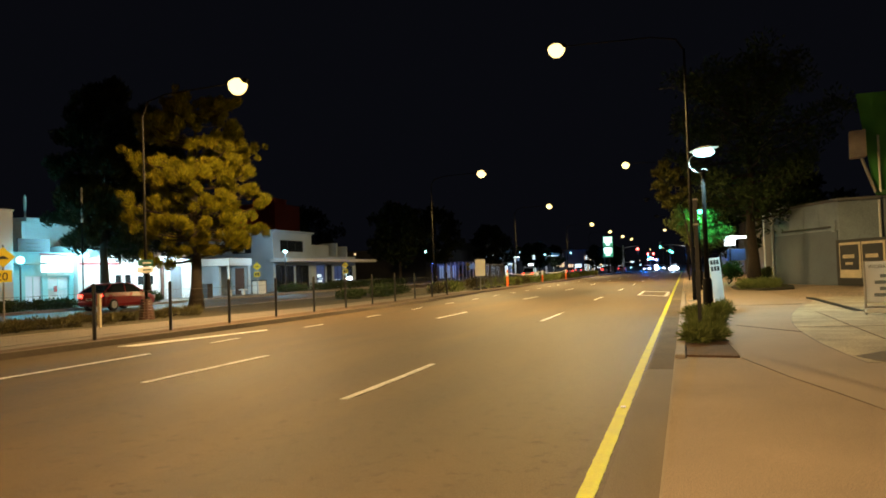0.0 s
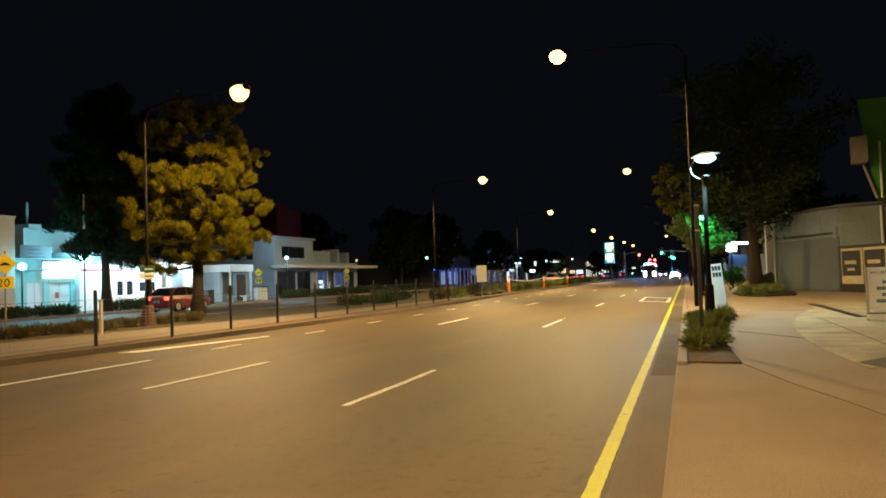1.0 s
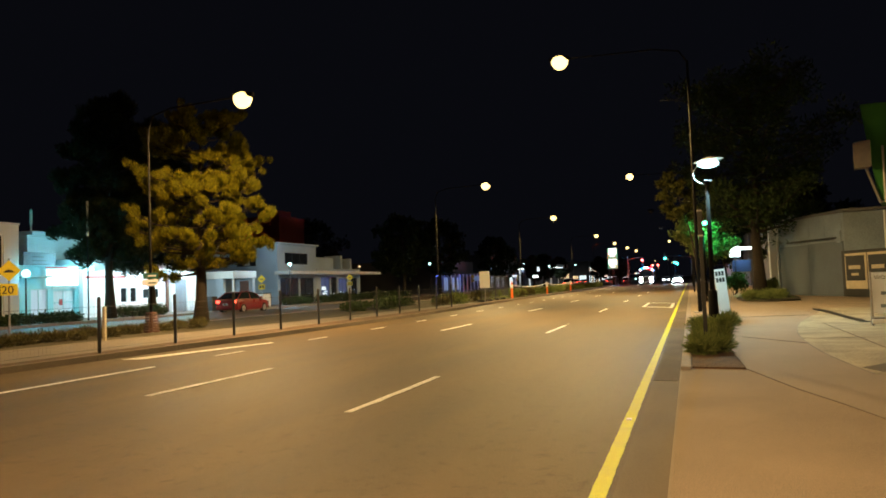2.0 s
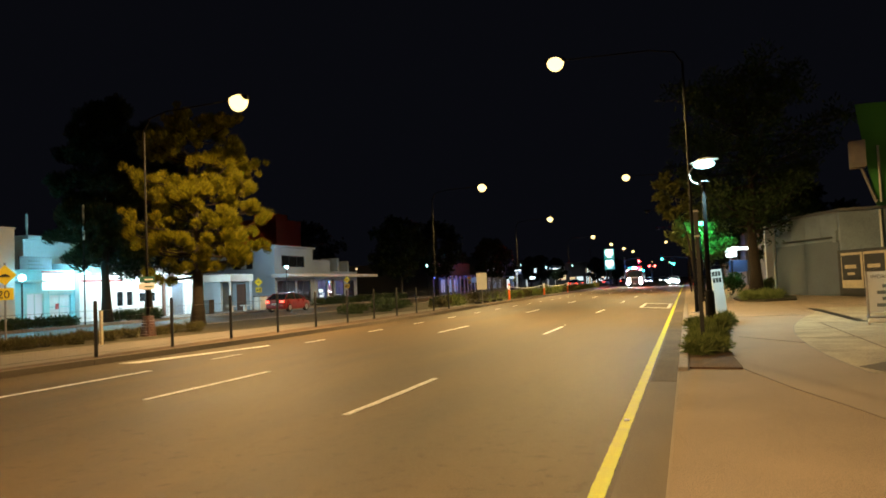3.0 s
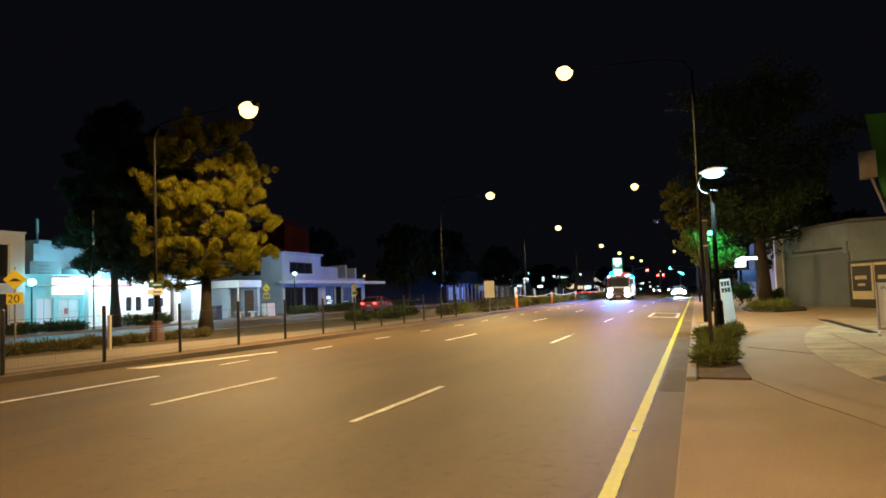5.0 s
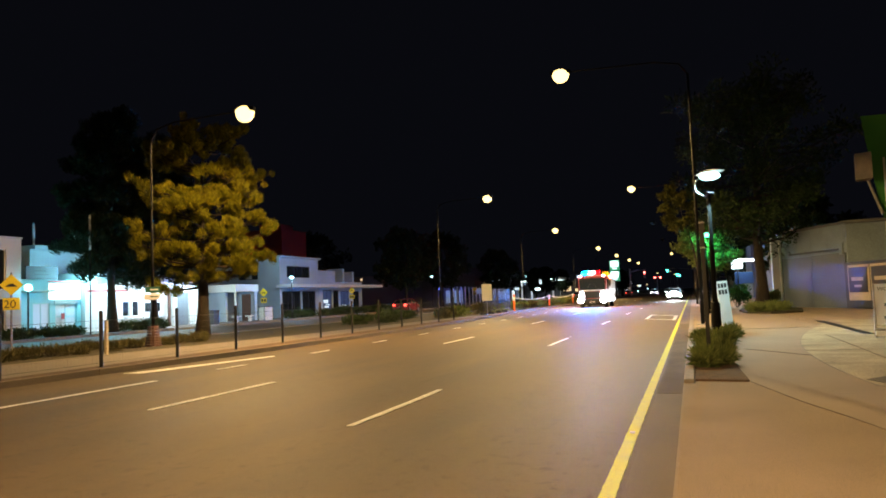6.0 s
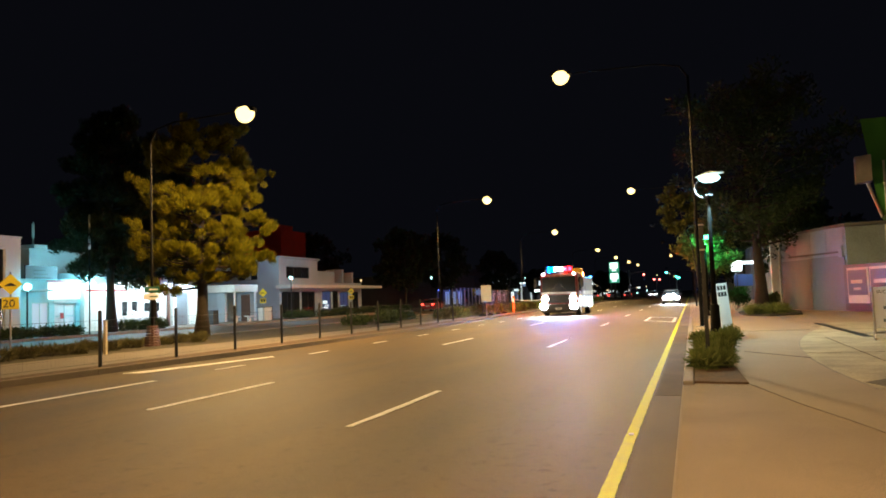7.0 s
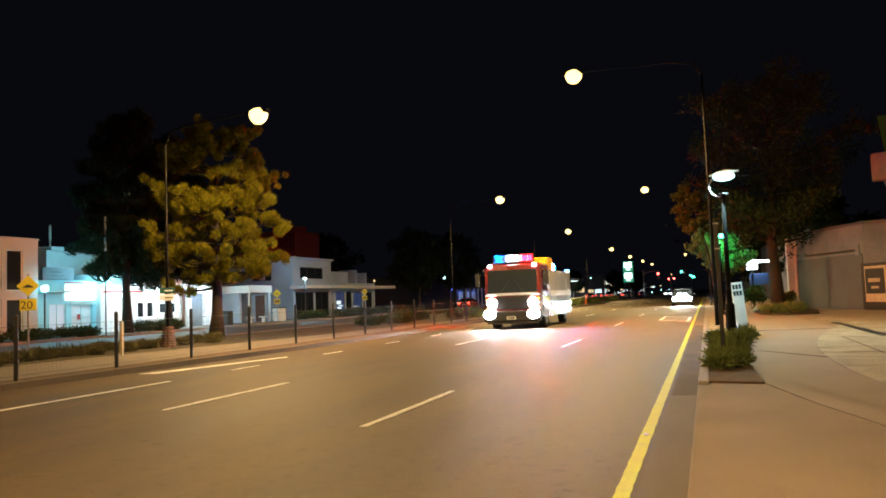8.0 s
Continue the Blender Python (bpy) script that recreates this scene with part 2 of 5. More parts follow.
line_mark("edge_line", -0.692, -0.582, -20, 150, YELLOW_LINE, "solid yellow edge line painted on the asphalt", 0.004, 0.12)
for i in range(-1, 11):
    line_mark("lane_dash", -3.772, -3.676, 7.6 + 12.1 * i, 10.7 + 12.1 * i, WHITE_LINE, "white painted lane dash")
    line_mark("lane_dash", -7.298, -7.192, 8.5 + 12.8 * i, 11.7 + 12.8 * i, WHITE_LINE, "white painted lane dash")
line_mark("turn_line", -10.06, -9.94, -12, 11.9, WHITE_LINE, "solid white painted turning lane line")
for i in range(22):
    line_mark("turn_dash", -10.14, -10.06, 14.0 + 4.25 * i, 15.1 + 4.25 * i, WHITE_LINE, "short white painted turning lane dash")
structure("wedge_line", prism([(-11.98, 13.25), (-11.5, 13.3), (-10.70, 17.4), (-10.86, 17.55)], -0.004, 0.006), WHITE_LINE, "slanting white painted lane line", "road marking")
for a in ((-2.25, -2.1, 36.2, 41.6), (-0.95, -0.8, 34.2, 39.8)):
    line_mark("bay_line", *a, WHITE_LINE, "white painted bay outline")
structure("bay_end", prism([(-2.25, 36.2), (-2.25, 36.5), (-0.8, 34.5), (-0.8, 34.2)], -0.003, 0.007), WHITE_LINE, "white painted bay outline", "road marking")
structure("bay_far_end", prism([(-2.25, 41.3), (-2.25, 41.6), (-0.8, 39.8), (-0.8, 39.5)], -0.003, 0.007), WHITE_LINE, "white painted bay outline", "road marking")


# ---------------------------------------------------------------- street lights
def street_light(x, y, height, reach, lit=True, watts=4200, base_h=0.0, thick=0.055, cone=None):
    """A tall steel pole with an outreach arm towards -reach and a flat lantern."""
    t = thing("street_light", "tall grey steel street light with a glowing orange lantern" if lit else "tall grey steel street light with an unlit lantern", "street light",
              pose(x, y, base_h), "street lights along the road")
    part("base_plate", box(-0.22, 0.22, -0.22, 0.22, 0, 0.03, 0.005), GALV, t)
    part("pole", tube([(0, 0, 0), (0, 0, height * 0.5), (0, 0, height - 0.5)], [thick, thick * 0.8, thick * 0.6], 10), POLE, t, smooth=True)
    part("arm", tube([(0, 0, height - 0.55), (reach * 0.06, 0, height - 0.1), (reach * 0.25, 0, height + 0.08), (reach * 0.95, 0, height + 0.16)], [0.035, 0.03, 0.026, 0.022], 8), POLE, t, smooth=True)
    h = part("lantern", prism([(reach - 0.4, -0.1), (reach - 0.35, 0.1), (reach + 0.25, 0.16), (reach + 0.38, 0.1), (reach + 0.38, -0.1), (reach + 0.25, -0.16)], height + 0.1, height + 0.24), POLE, t)
    bm = bmesh.new()
    bmesh.ops.create_uvsphere(bm, u_segments=14, v_segments=8, radius=0.34)
    for v in bm.verts:
        v.co = Vector((reach + v.co.x * 1.0, v.co.y * 0.8, height + 0.1 + (v.co.z * 1.05 if v.co.z < 0 else v.co.z * 0.6)))
    part("lamp_bowl", bm, SODIUM_GLOW if lit else WINDOW, h, "glowing sodium bowl" if lit else "dark lamp bowl", smooth=True)
    if lit and watts:
        lamp("sodium_light", "SPOT", pose(x + reach, y, base_h + height - 0.28, 0, 0 if cone else 6 if reach < 0 else -3, 0), SODIUM if y < 25 else SODIUM_FAR, watts, 0.3, cone or (170 if reach < 0 else 164), 0.02 if cone else 0.3)
    return t


for y, h, r in ((-8.0, 8.1, 4.0), (21.0, 7.65, 3.85), (51.7, 8.3, 3.9), (80.0, 8.05, 3.85), (117.5, 8.0, 4.0), (146, 8.0, 4.1), (171, 8.0, 4.5), (193, 8.0, 5.0)):
    street_light(-17.7, y, h, r, watts=(7100 if y == 21.0 else 8000) if y < 120 else 0, base_h=0.1, cone=179 if y == 21.0 else None)
for y, lit in ((-4.0, True), (28.8, True), (64.3, True), (99.5, False), (135, False), (190, True)):
    pole_made = street_light(0.28, y, 9.9, -4.75, lit, watts=12200 if y < 100 else 0, base_h=0.03, thick=0.07)
    if y == 28.8:
        kerb_pole = pole_made


# ---------------------------------------------------------------- pedestrian lamp with curved arm
for z, a in ((8.0, -1.05), (7.2, 0.8)):
    part("bracket_arm", tube([(0, 0, z - 0.25), (a * 0.3, 0, z - 0.05), (a, 0, z)], [0.02, 0.016, 0.012], 6), POLE, kerb_pole)


def path_lamp(x, y, height, lit_watts, glow_mat, colour, side=-1, cone=170, tilt=0):
    t = thing("path_lamp", "black cast footpath lamp with a bright cool white head", "lamp post", pose(x, y, 0.03), "footpath lamps")
    part("base", tube([(0, 0, 0), (0, 0, 0.05), (0, 0, 0.9), (0, 0, 0.95)], [0.17, 0.15, 0.13, 0.08], 12), LAMP_BLACK, t, "thick black base", smooth=True)
    part("pole", tube([(0, 0, 0.9), (0, 0, height - 0.5)], [0.075, 0.05], 10), LAMP_BLACK, t, smooth=True)
    pts = [(0.0 + side * 0.36 * math.sin(a) * 1.0, 0, height - 0.28 - 0.3 * math.cos(a)) for a in [k * 0.32 for k in range(9)]]
    part("curved_arm", tube([(0, 0, height - 0.55)] + pts, 0.015, 7), GALV, t, "pale curved steel arm", smooth=True)
    # collar with a flare added to keep the lamp's light off the pole
    part("neck", tube([(0.0, 0, height - 0.62), (0.02, 0, height - 0.52), (0.03, 0, height - 0.5), (0.03, 0, height - 0.47)], [0.06, 0.06, 0.13, 0.10], 12), LAMP_BLACK, t, "flared black collar")
    bm = bmesh.new()
    bmesh.ops.create_cone(bm, cap_ends=True, segments=20, radius1=0.41, radius2=0.16, depth=0.08)
    part("shade", bm, SIGN_WHITE, t, "pale enamelled brim", m=pose(0.06, 0, height + 0.13, 0, -6, 0), smooth=False)
    bm = bmesh.new()
    bmesh.ops.create_uvsphere(bm, u_segments=16, v_segments=8, radius=0.30)
    for v in bm.verts:
        v.co.z *= 0.42
    part("lamp_bowl", bm, glow_mat, t, "glowing bowl", m=pose(0.06, 0, height + 0.0), smooth=True)
    if lit_watts:
        lamp("path_lamp_light", "SPOT", pose(x + 0.06, y, height - 0.15, tilt), colour, lit_watts, 0.03, cone)
    return t


path_lamp(0.58, 22.4, 4.55, 820, MERCURY_GLOW, MERCURY)
# unseen lamp added behind the camera to brighten the footpath and sign board
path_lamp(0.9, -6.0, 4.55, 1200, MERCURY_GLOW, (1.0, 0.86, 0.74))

# speed hump on the service road
hump = [(40.0 + 0.36 * i, 0.11 * math.sin(math.pi * i / 10)) for i in range(11)]
b = bmesh.new()
ra, rb = [[b.verts.new((x, y, 0.002 + z)) for y, z in hump] for x in (-30.8, -21.2)]
for i in range(10):
    b.faces.new((ra[i], ra[i + 1], rb[i + 1], rb[i]))
b.faces.new(ra[::-1])
b.faces.new(rb)
bmesh.ops.recalc_face_normals(b, faces=b.faces)
structure("speed_hump", b, ASPHALT, "low asphalt speed hump across the service road", "speed hump")


# ---------------------------------------------------------------- plants
def leaf_mesh(name, centres, size, blade, mat, rnd, up=0.35):
    """Many small folded leaf blades round the given centres, as one mesh."""
    verts, faces = [], []
    for c, r, count in centres:
        for _ in range(count):
            d = Vector((rnd.gauss(0, 1), rnd.gauss(0, 1), rnd.gauss(0, 0.75)))
            d.normalize()
            p = c + d * r * (rnd.random() ** 0.45)
            d = (d + Vector((rnd.gauss(0, 0.5), rnd.gauss(0, 0.5), rnd.gauss(up, 0.5)))).normalized()
            s = d.orthogonal().normalized()
            s.rotate(Matrix.Rotation(rnd.uniform(0, 6.28), 3, d))
            ln, w = size * rnd.uniform(0.6, 1.3), blade * rnd.uniform(0.6, 1.3)
            k = len(verts)
            n = d.cross(s) * w * 0.4
            verts += [p, p + d * ln * 0.5 + s * w + n, p + d * ln, p + d * ln * 0.5 - s * w + n]
            faces += [(k, k + 1, k + 2), (k, k + 2, k + 3)]
    me = bpy.data.meshes.new(name)
    me.from_pydata([tuple(v) for v in verts], [], faces)
    me.materials.append(mat)
    return new(name, me)


def tree(x, y, z, height, crown_low, radius, trunk_r, leaf_mat, label, seed, limbs=34, clumps=3, density=110, leaf=0.26, blade=0.035, shape="oval", top_lean=0.0, bare=0.25, tight=1.0):
    rnd = random.Random(seed)
    t = thing("tree", label, "tree", pose(x, y, z))
    n = 9
    trunk_pts = [(rnd.uniform(-0.12, 0.12) * (i > 0) + top_lean * i / n, rnd.uniform(-0.12, 0.12) * (i > 0), height * 0.96 * i / (n - 1)) for i in range(n)]
    bm = tube(trunk_pts, [trunk_r * 1.35] + [trunk_r * (1 - 0.92 * i / (n - 1)) for i in range(1, n)], 10)
    centres = []
    for i in range(limbs):
        f = (i + rnd.random()) / limbs
        hz = crown_low + (height - crown_low) * f ** 0.9
        env = {"oval": math.sin(math.pi * min(1, 0.18 + 0.80 * f)) ** 0.7, "cone": 1.02 - f * 0.85, "wide": 0.55 + 0.5 * math.sin(math.pi * f)}[shape]
        reach = radius * env * rnd.uniform(0.62, 1.08)
        a = i * 2.4 + rnd.uniform(-0.5, 0.5)
        base = Vector((top_lean * hz / height, 0, hz - reach * 0.18))
        tip = Vector((math.cos(a) * reach, math.sin(a) * reach, hz + rnd.uniform(-0.15, 0.35) * reach * 0.6)) + Vector((base.x, 0, 0))
        mid = base.lerp(tip, 0.55) + Vector((0, 0, -0.10 * reach + rnd.uniform(-0.1, 0.1)))
        add_tube(bm, [base, mid, tip], [trunk_r * 0.30 * (1 - 0.5 * f), trunk_r * 0.16, 0.012], 5)
        for k in range(clumps):
            u = 1 - bare * 0.4 - k * (1 - bare) / clumps * 0.9
            c = (mid.lerp(tip, max(0, (u - 0.55) / 0.45)) if u > 0.55 else base.lerp(mid, u / 0.55))
            c = c + Vector((rnd.uniform(-0.35, 0.35), rnd.uniform(-0.35, 0.35), rnd.uniform(-0.05, 0.4))) * radius * 0.16
            centres.append((c, radius * tight * rnd.uniform(0.12, 0.21), int(density * rnd.uniform(0.7, 1.2))))
        for _ in range(2):
            c = tip + Vector((rnd.uniform(-1, 1), rnd.uniform(-1, 1), rnd.uniform(-0.4, 0.6))) * radius * 0.12
            centres.append((c, radius * rnd.uniform(0.06, 0.1), density // 3))
    part("trunk", bm, BARK, t, "rough brown bark", smooth=True)
    cr = leaf_mesh("crown", centres, leaf, blade, leaf_mat, rnd)
    cr.parent = t
    return t


def shrub(name, label, x, y, z, r, h, mat, seed, count=900, leaf=0.22, blade=0.012, category="shrub", group=""):
    rnd = random.Random(seed)
    t = thing(name, label, category, pose(x, y, z), group)
    cs = []
    for _ in range(9):
        a, q = rnd.uniform(0, 6.28), r * 0.55 * math.sqrt(rnd.random())
        cs.append((Vector((math.cos(a) * q, math.sin(a) * q, h * rnd.uniform(0.3, 0.55))), min(r, h) * rnd.uniform(0.38, 0.6), count // 9))
    o = leaf_mesh("leaves", cs, leaf, blade, mat, rnd, 0.6)
    o.parent = t
    b = bmesh.new()
    for i in range(7):
        a = i * 0.9
        add_tube(b, [(0.05 * math.cos(a), 0.05 * math.sin(a), 0), (r * 0.5 * math.cos(a), r * 0.5 * math.sin(a), h * 0.6)], [0.015, 0.005], 4)
    part("stems", b, BARK, t)
    return t


def tufted_tree(x, y, z, height, low, radius, trunk_r, leaf_mat, label, seed, whorls=11, spokes=5, tuft=0.40, blades=230, lean=0.0, gaps=0.16, fine=1.0, taper=1.75, reaches=(0.38, 0.58, 0.78, 0.9), spike=1.0):
    """A needle tree: whorls of limbs that droop and turn up, each branchlet ending in a dense tuft."""
    rnd = random.Random(seed)
    t = thing("tree", label, "tree", pose(x, y, z))
    n = 9
    bm = tube([(lean * i / n + rnd.uniform(-0.06, 0.06) * (i > 0), rnd.uniform(-0.06, 0.06) * (i > 0), height * 0.97 * i / (n - 1)) for i in range(n)],
              [trunk_r * 1.4] + [trunk_r * (1 - 0.9 * i / (n - 1)) for i in range(1, n)], 10)
    verts, faces = [], []

    def add_tuft(c, r, axis):
        """Needles over the upper shell of a lobe, pointing outwards and along its axis."""
        for _ in range(int(blades * (r / tuft) ** 2)):
            d = Vector((rnd.gauss(0, 1), rnd.gauss(0, 1), rnd.gauss(0, 1)))
            d.normalize()
            p = c + Vector((d.x, d.y, d.z * 1.05)) * r * rnd.uniform(0.35, 0.9)
            d = (d + axis * 1.3 + Vector((0, 0, 0.35))).normalized()
            side = d.orthogonal().normalized()
            side.rotate(Matrix.Rotation(rnd.uniform(0, 6.28), 3, d))
            ln, w = r * rnd.uniform(0.34, 0.62) * spike, r * rnd.uniform(0.05, 0.09) * fine
            k = len(verts)
            verts.extend((p - side * w, p + side * w, p + d * ln))
            faces.append((k, k + 1, k + 2))

    for i in range(whorls):
        f = i / (whorls - 1)
        reach = radius * (0.8 + 0.8 * f if f < 0.25 else 1.0 - 0.25 * (f - 0.25) if f < 0.62 else 0.9 - taper * (f - 0.62))
        for j in range(spokes):
            a = 2 * math.pi * (j + 0.5 * (i % 2)) / spokes + rnd.uniform(-0.35, 0.35) + i * 0.4
            ln = reach * rnd.uniform(0.68, 1.12)
            hz = low + 0.5 + (height - low - 1.0) * f + rnd.uniform(-0.42, 0.42)
            out = Vector((math.cos(a), math.sin(a), 0))
            side = Vector((-out.y, out.x, 0))
            base = Vector((lean * hz / height, 0, hz))
            lift = rnd.uniform(-0.10, 0.26) + 0.12 * f
            def along_limb(u):
                return base + out * ln * u + Vector((0, 0, ln * (lift * u - 0.22 * u * (1 - u)) + 0.35 * max(0, u - 0.7)))
            pts = [along_limb(u) for u in (0, 0.35, 0.7, 1.0)]
            add_tube(bm, pts, [trunk_r * 0.26 * (1.1 - 0.6 * f), trunk_r * 0.17, trunk_r * 0.1, 0.015], 5)
            add_tuft(pts[-1], tuft * rnd.uniform(0.8, 1.15), (out * 0.7 + Vector((0, 0, 0.7))))
            for u in reaches:
                for sg in (-1, 1):
                    if rnd.random() < gaps or ln < 0.9 and u < 0.7:
                        continue
                    c0 = along_limb(u)
                    c = c0 + side * sg * rnd.uniform(0.25, 0.85) * min(1, ln / 2.2) + out * rnd.uniform(0, 0.4) + Vector((0, 0, rnd.uniform(-0.2, 0.55)))
                    add_tube(bm, [c0, c], [0.02, 0.008], 4)
                    add_tuft(c, tuft * rnd.uniform(0.6, 1.05), (c - c0).normalized() * 0.6 + Vector((0, 0, 0.6)))
    for k in range(3):
        add_tuft(Vector((lean, 0, height - 0.35 * k)), tuft * (0.6 + 0.15 * k), Vector((0, 0, 1)))
    part("trunk", bm, BARK, t, "rough brown bark", smooth=True)
    me = bpy.data.meshes.new("crown")
    me.from_pydata([tuple(v) for v in verts], [], faces)
    me.materials.append(leaf_mat)
    cr = new("crown", me)
    cr.parent = t
    return t


tufted_tree(-20.6, 27.6, 0.1, 8.9, 2.0, 3.0, 0.27, LEAF, "dense needle-leaved verge tree lit orange from above", 17, whorls=13, lean=0.1, blades=470, gaps=0.5, fine=0.85, tuft=0.27, taper=1.0, reaches=(0.45, 0.6, 0.7, 0.8, 0.88, 0.96), spike=1.35)
tufted_tree(-32.6, 35.2, 0.1, 13.0, 3.1, 3.0, 0.27, LEAF_UNLIT, "dark street tree before the bright shop", 8, tuft=0.5)
tufted_tree(-32.7, 38.9, 0.1, 12.0, 2.75, 3.3, 0.24, LEAF_UNLIT, "dark street tree behind the tall lamp pole", 9, tuft=0.52)
tree(3.75, 46.0, 0.03, 13.0, 4.2, 5.0, 0.34, LEAF_DARK, "large dark footpath tree with wispy branches", 13, limbs=46, density=120, leaf=0.3, blade=0.05, shape="wide", bare=0.1)
twig_tree = bpy.data.objects["tree.003"]
for p, q in (((1.4, 0.0, 8.6), (4.0, 0.8, 10.5)), ((1.0, -0.4, 10.4), (2.6, 0.1, 11.6)), ((2.7, 0.2, 8.3), (3.7, 0.5, 9.1)), ((-0.5, -0.6, 9.2), (-2.6, -1.2, 10.6))):
    p, q = Vector(p), Vector(q)
    part("bare_branch", tube([p.lerp(Vector((0, 0, p.z - 1.2)), 0.9), p, p.lerp(q, 0.5) + Vector((0, 0, -0.08)), q], [0.05, 0.035, 0.025, 0.012], 5), LIT_TWIG, twig_tree, "bare branch coloured as if lit")
tree(0.95, 51.2, 0.03, 5.6, 2.7, 2.2, 0.12, SHRUB, "small footpath tree with leaves lit green", 21, limbs=22, density=110, leaf=0.22, blade=0.06)
tree(0.75, 40.5, 0.03, 6.6, 4.2, 1.15, 0.08, LEAF_DIM, "slim footpath tree leaning over the kerb, leaves lit orange", 22, limbs=16, clumps=2, density=90, leaf=0.2, blade=0.04, top_lean=-1.5)
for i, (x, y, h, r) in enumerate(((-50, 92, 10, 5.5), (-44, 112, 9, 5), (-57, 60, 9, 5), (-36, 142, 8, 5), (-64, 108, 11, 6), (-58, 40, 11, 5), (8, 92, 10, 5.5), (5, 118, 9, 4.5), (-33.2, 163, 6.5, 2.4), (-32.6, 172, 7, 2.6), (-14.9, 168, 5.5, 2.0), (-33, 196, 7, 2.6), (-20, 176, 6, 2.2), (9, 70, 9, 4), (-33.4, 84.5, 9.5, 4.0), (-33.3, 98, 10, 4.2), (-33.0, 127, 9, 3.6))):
    tree(x, y, 0.1, h, h * 0.3, r, 0.22, LEAF_UNLIT, "tree with leaves coloured dark for the night shade", 40 + i, limbs=26, clumps=2, density=70, leaf=0.5, blade=0.14)

# planted bed beside the kerb
structure("bed_soil", prism([(-0.04, 11.52), (0.69, 11.4), (0.64, 13.2), (0.62, 15), (0.9, 19), (1.15, 22), (1.15, 25), (-0.04, 25)], 0.0, 0.06), SOIL, "bare soil of the kerbside planting bed", "garden bed")
bed_kerb = tagged(new("bed_kerb"), "raised pale concrete kerb of the planting bed", "kerb", kind="structure")
for i in range(11):
    part("kerb_stone", box(-0.198, -0.05, 11.3 + 2.4 * i, 13.685 + 2.4 * i, -0.02, 0.085, 0.012), KERB, bed_kerb)
for i, (x, y, r, h) in enumerate(((0.2, 13.3, 0.25, 0.26), (0.46, 13.7, 0.25, 0.26), (0.24, 14.6, 0.27, 0.3), (0.5, 15.2, 0.27, 0.3), (0.28, 16.5, 0.27, 0.3), (0.75, 18.4, 0.3, 0.34), (0.9, 20.2, 0.3, 0.36), (0.2, 19.2, 0.28, 0.28))):
    shrub("shrub", "low strap-leaved green shrub in the bed", x - 0.06, y, 0.055, r, h, SHRUB, 60 + i, 1300, 0.16, 0.010, group="shrubs in the bed")
# hedge, tufts and median shrubs
for i in range(9):
    shrub("hedge_plant", "dark clipped hedge beside the service road", -31.9, 24.2 + 0.95 * i, 0.13, 0.75, 0.58, LEAF_DARK, 90 + i, 700, 0.14, 0.04, "hedge", "dark hedge by the shops")
for i in range(5):
    shrub("hedge_plant", "dark clipped hedge beside the service road", -32.4, 36.0 + 0.8 * i, 0.13, 0.7, 0.68, LEAF_DARK, 110 + i, 600, 0.14, 0.04, "hedge", "dark hedge by the shops")
for i in range(27):
    rnd = random.Random(200 + i)
    shrub("grass_tuft", "dry straw-coloured grass tuft on the verge", -17.3 - rnd.uniform(0, 1.7), 11 + 0.5 * i, 0.11, 0.55, rnd.uniform(0.2, 0.33), DRY, 200 + i, 800, 0.16, 0.012, "grass tuft", "tufts on the verge")
for i in range(16):
    rnd = random.Random(340 + i)
    shrub("verge_shrub", "low dark shrub on the dry verge behind the fence", -15.6 - rnd.uniform(0, 3.4) - 0.4, 36.5 + 0.9 * i, 0.11, 0.85, rnd.uniform(0.35, 0.7), LEAF_DARK, 340 + i, 420, 0.26, 0.03, "shrub", "shrubs on the verge")
for i in range(38):
    rnd = random.Random(300 + i)
    shrub("median_shrub", "low dark green shrub on the median strip", -13.9 - rnd.uniform(0, 0.9), 43 + 2.1 * i, 0.11, 0.75, rnd.uniform(0.4, 0.75), SHRUB if i % 3 else DRY, 300 + i, 380, 0.34, 0.03, "shrub", "median shrubs")
for i in range(16):
    rnd = random.Random(400 + i)
    shrub("shop_shrub", "low dark shrub bordering the shop forecourt", -32.6 - rnd.uniform(0, 0.6), 56 + 1.9 * i, 0.12, 1.0, rnd.uniform(0.5, 0.95), LEAF_DARK, 400 + i, 380, 0.24, 0.05, "shrub", "shrubs by the shops")
structure("grass_island", prism([(2.4, 39), (3.4, 37.6), (4.9, 38.6), (5.4, 43), (5.0, 48), (3.0, 48.5), (2.3, 43)], 0.0, 0.1), GRASS_GROUND, "grass island round the tree", "lawn")
for i in range(14):
    rnd = random.Random(500 + i)
    shrub("grass_tuft", "green grass tuft on the island", rnd.uniform(2.7, 4.8), rnd.uniform(38.4, 43), 0.09, 0.5, 0.35, SHRUB, 500 + i, 300, 0.25, 0.015, "grass tuft", "tufts on the island")
shrub("hedge_plant", "dark rounded hedge by the lit sign", 2.6, 50.5, 0.03, 0.9, 2.0, LEAF_DARK, 530, 1500, 0.16, 0.05, "hedge")
shrub("hedge_plant", "small green hedge beside the wall", 4.45, 47.6, 0.03, 0.42, 1.45, SHRUB, 531, 900, 0.16, 0.04, "hedge")

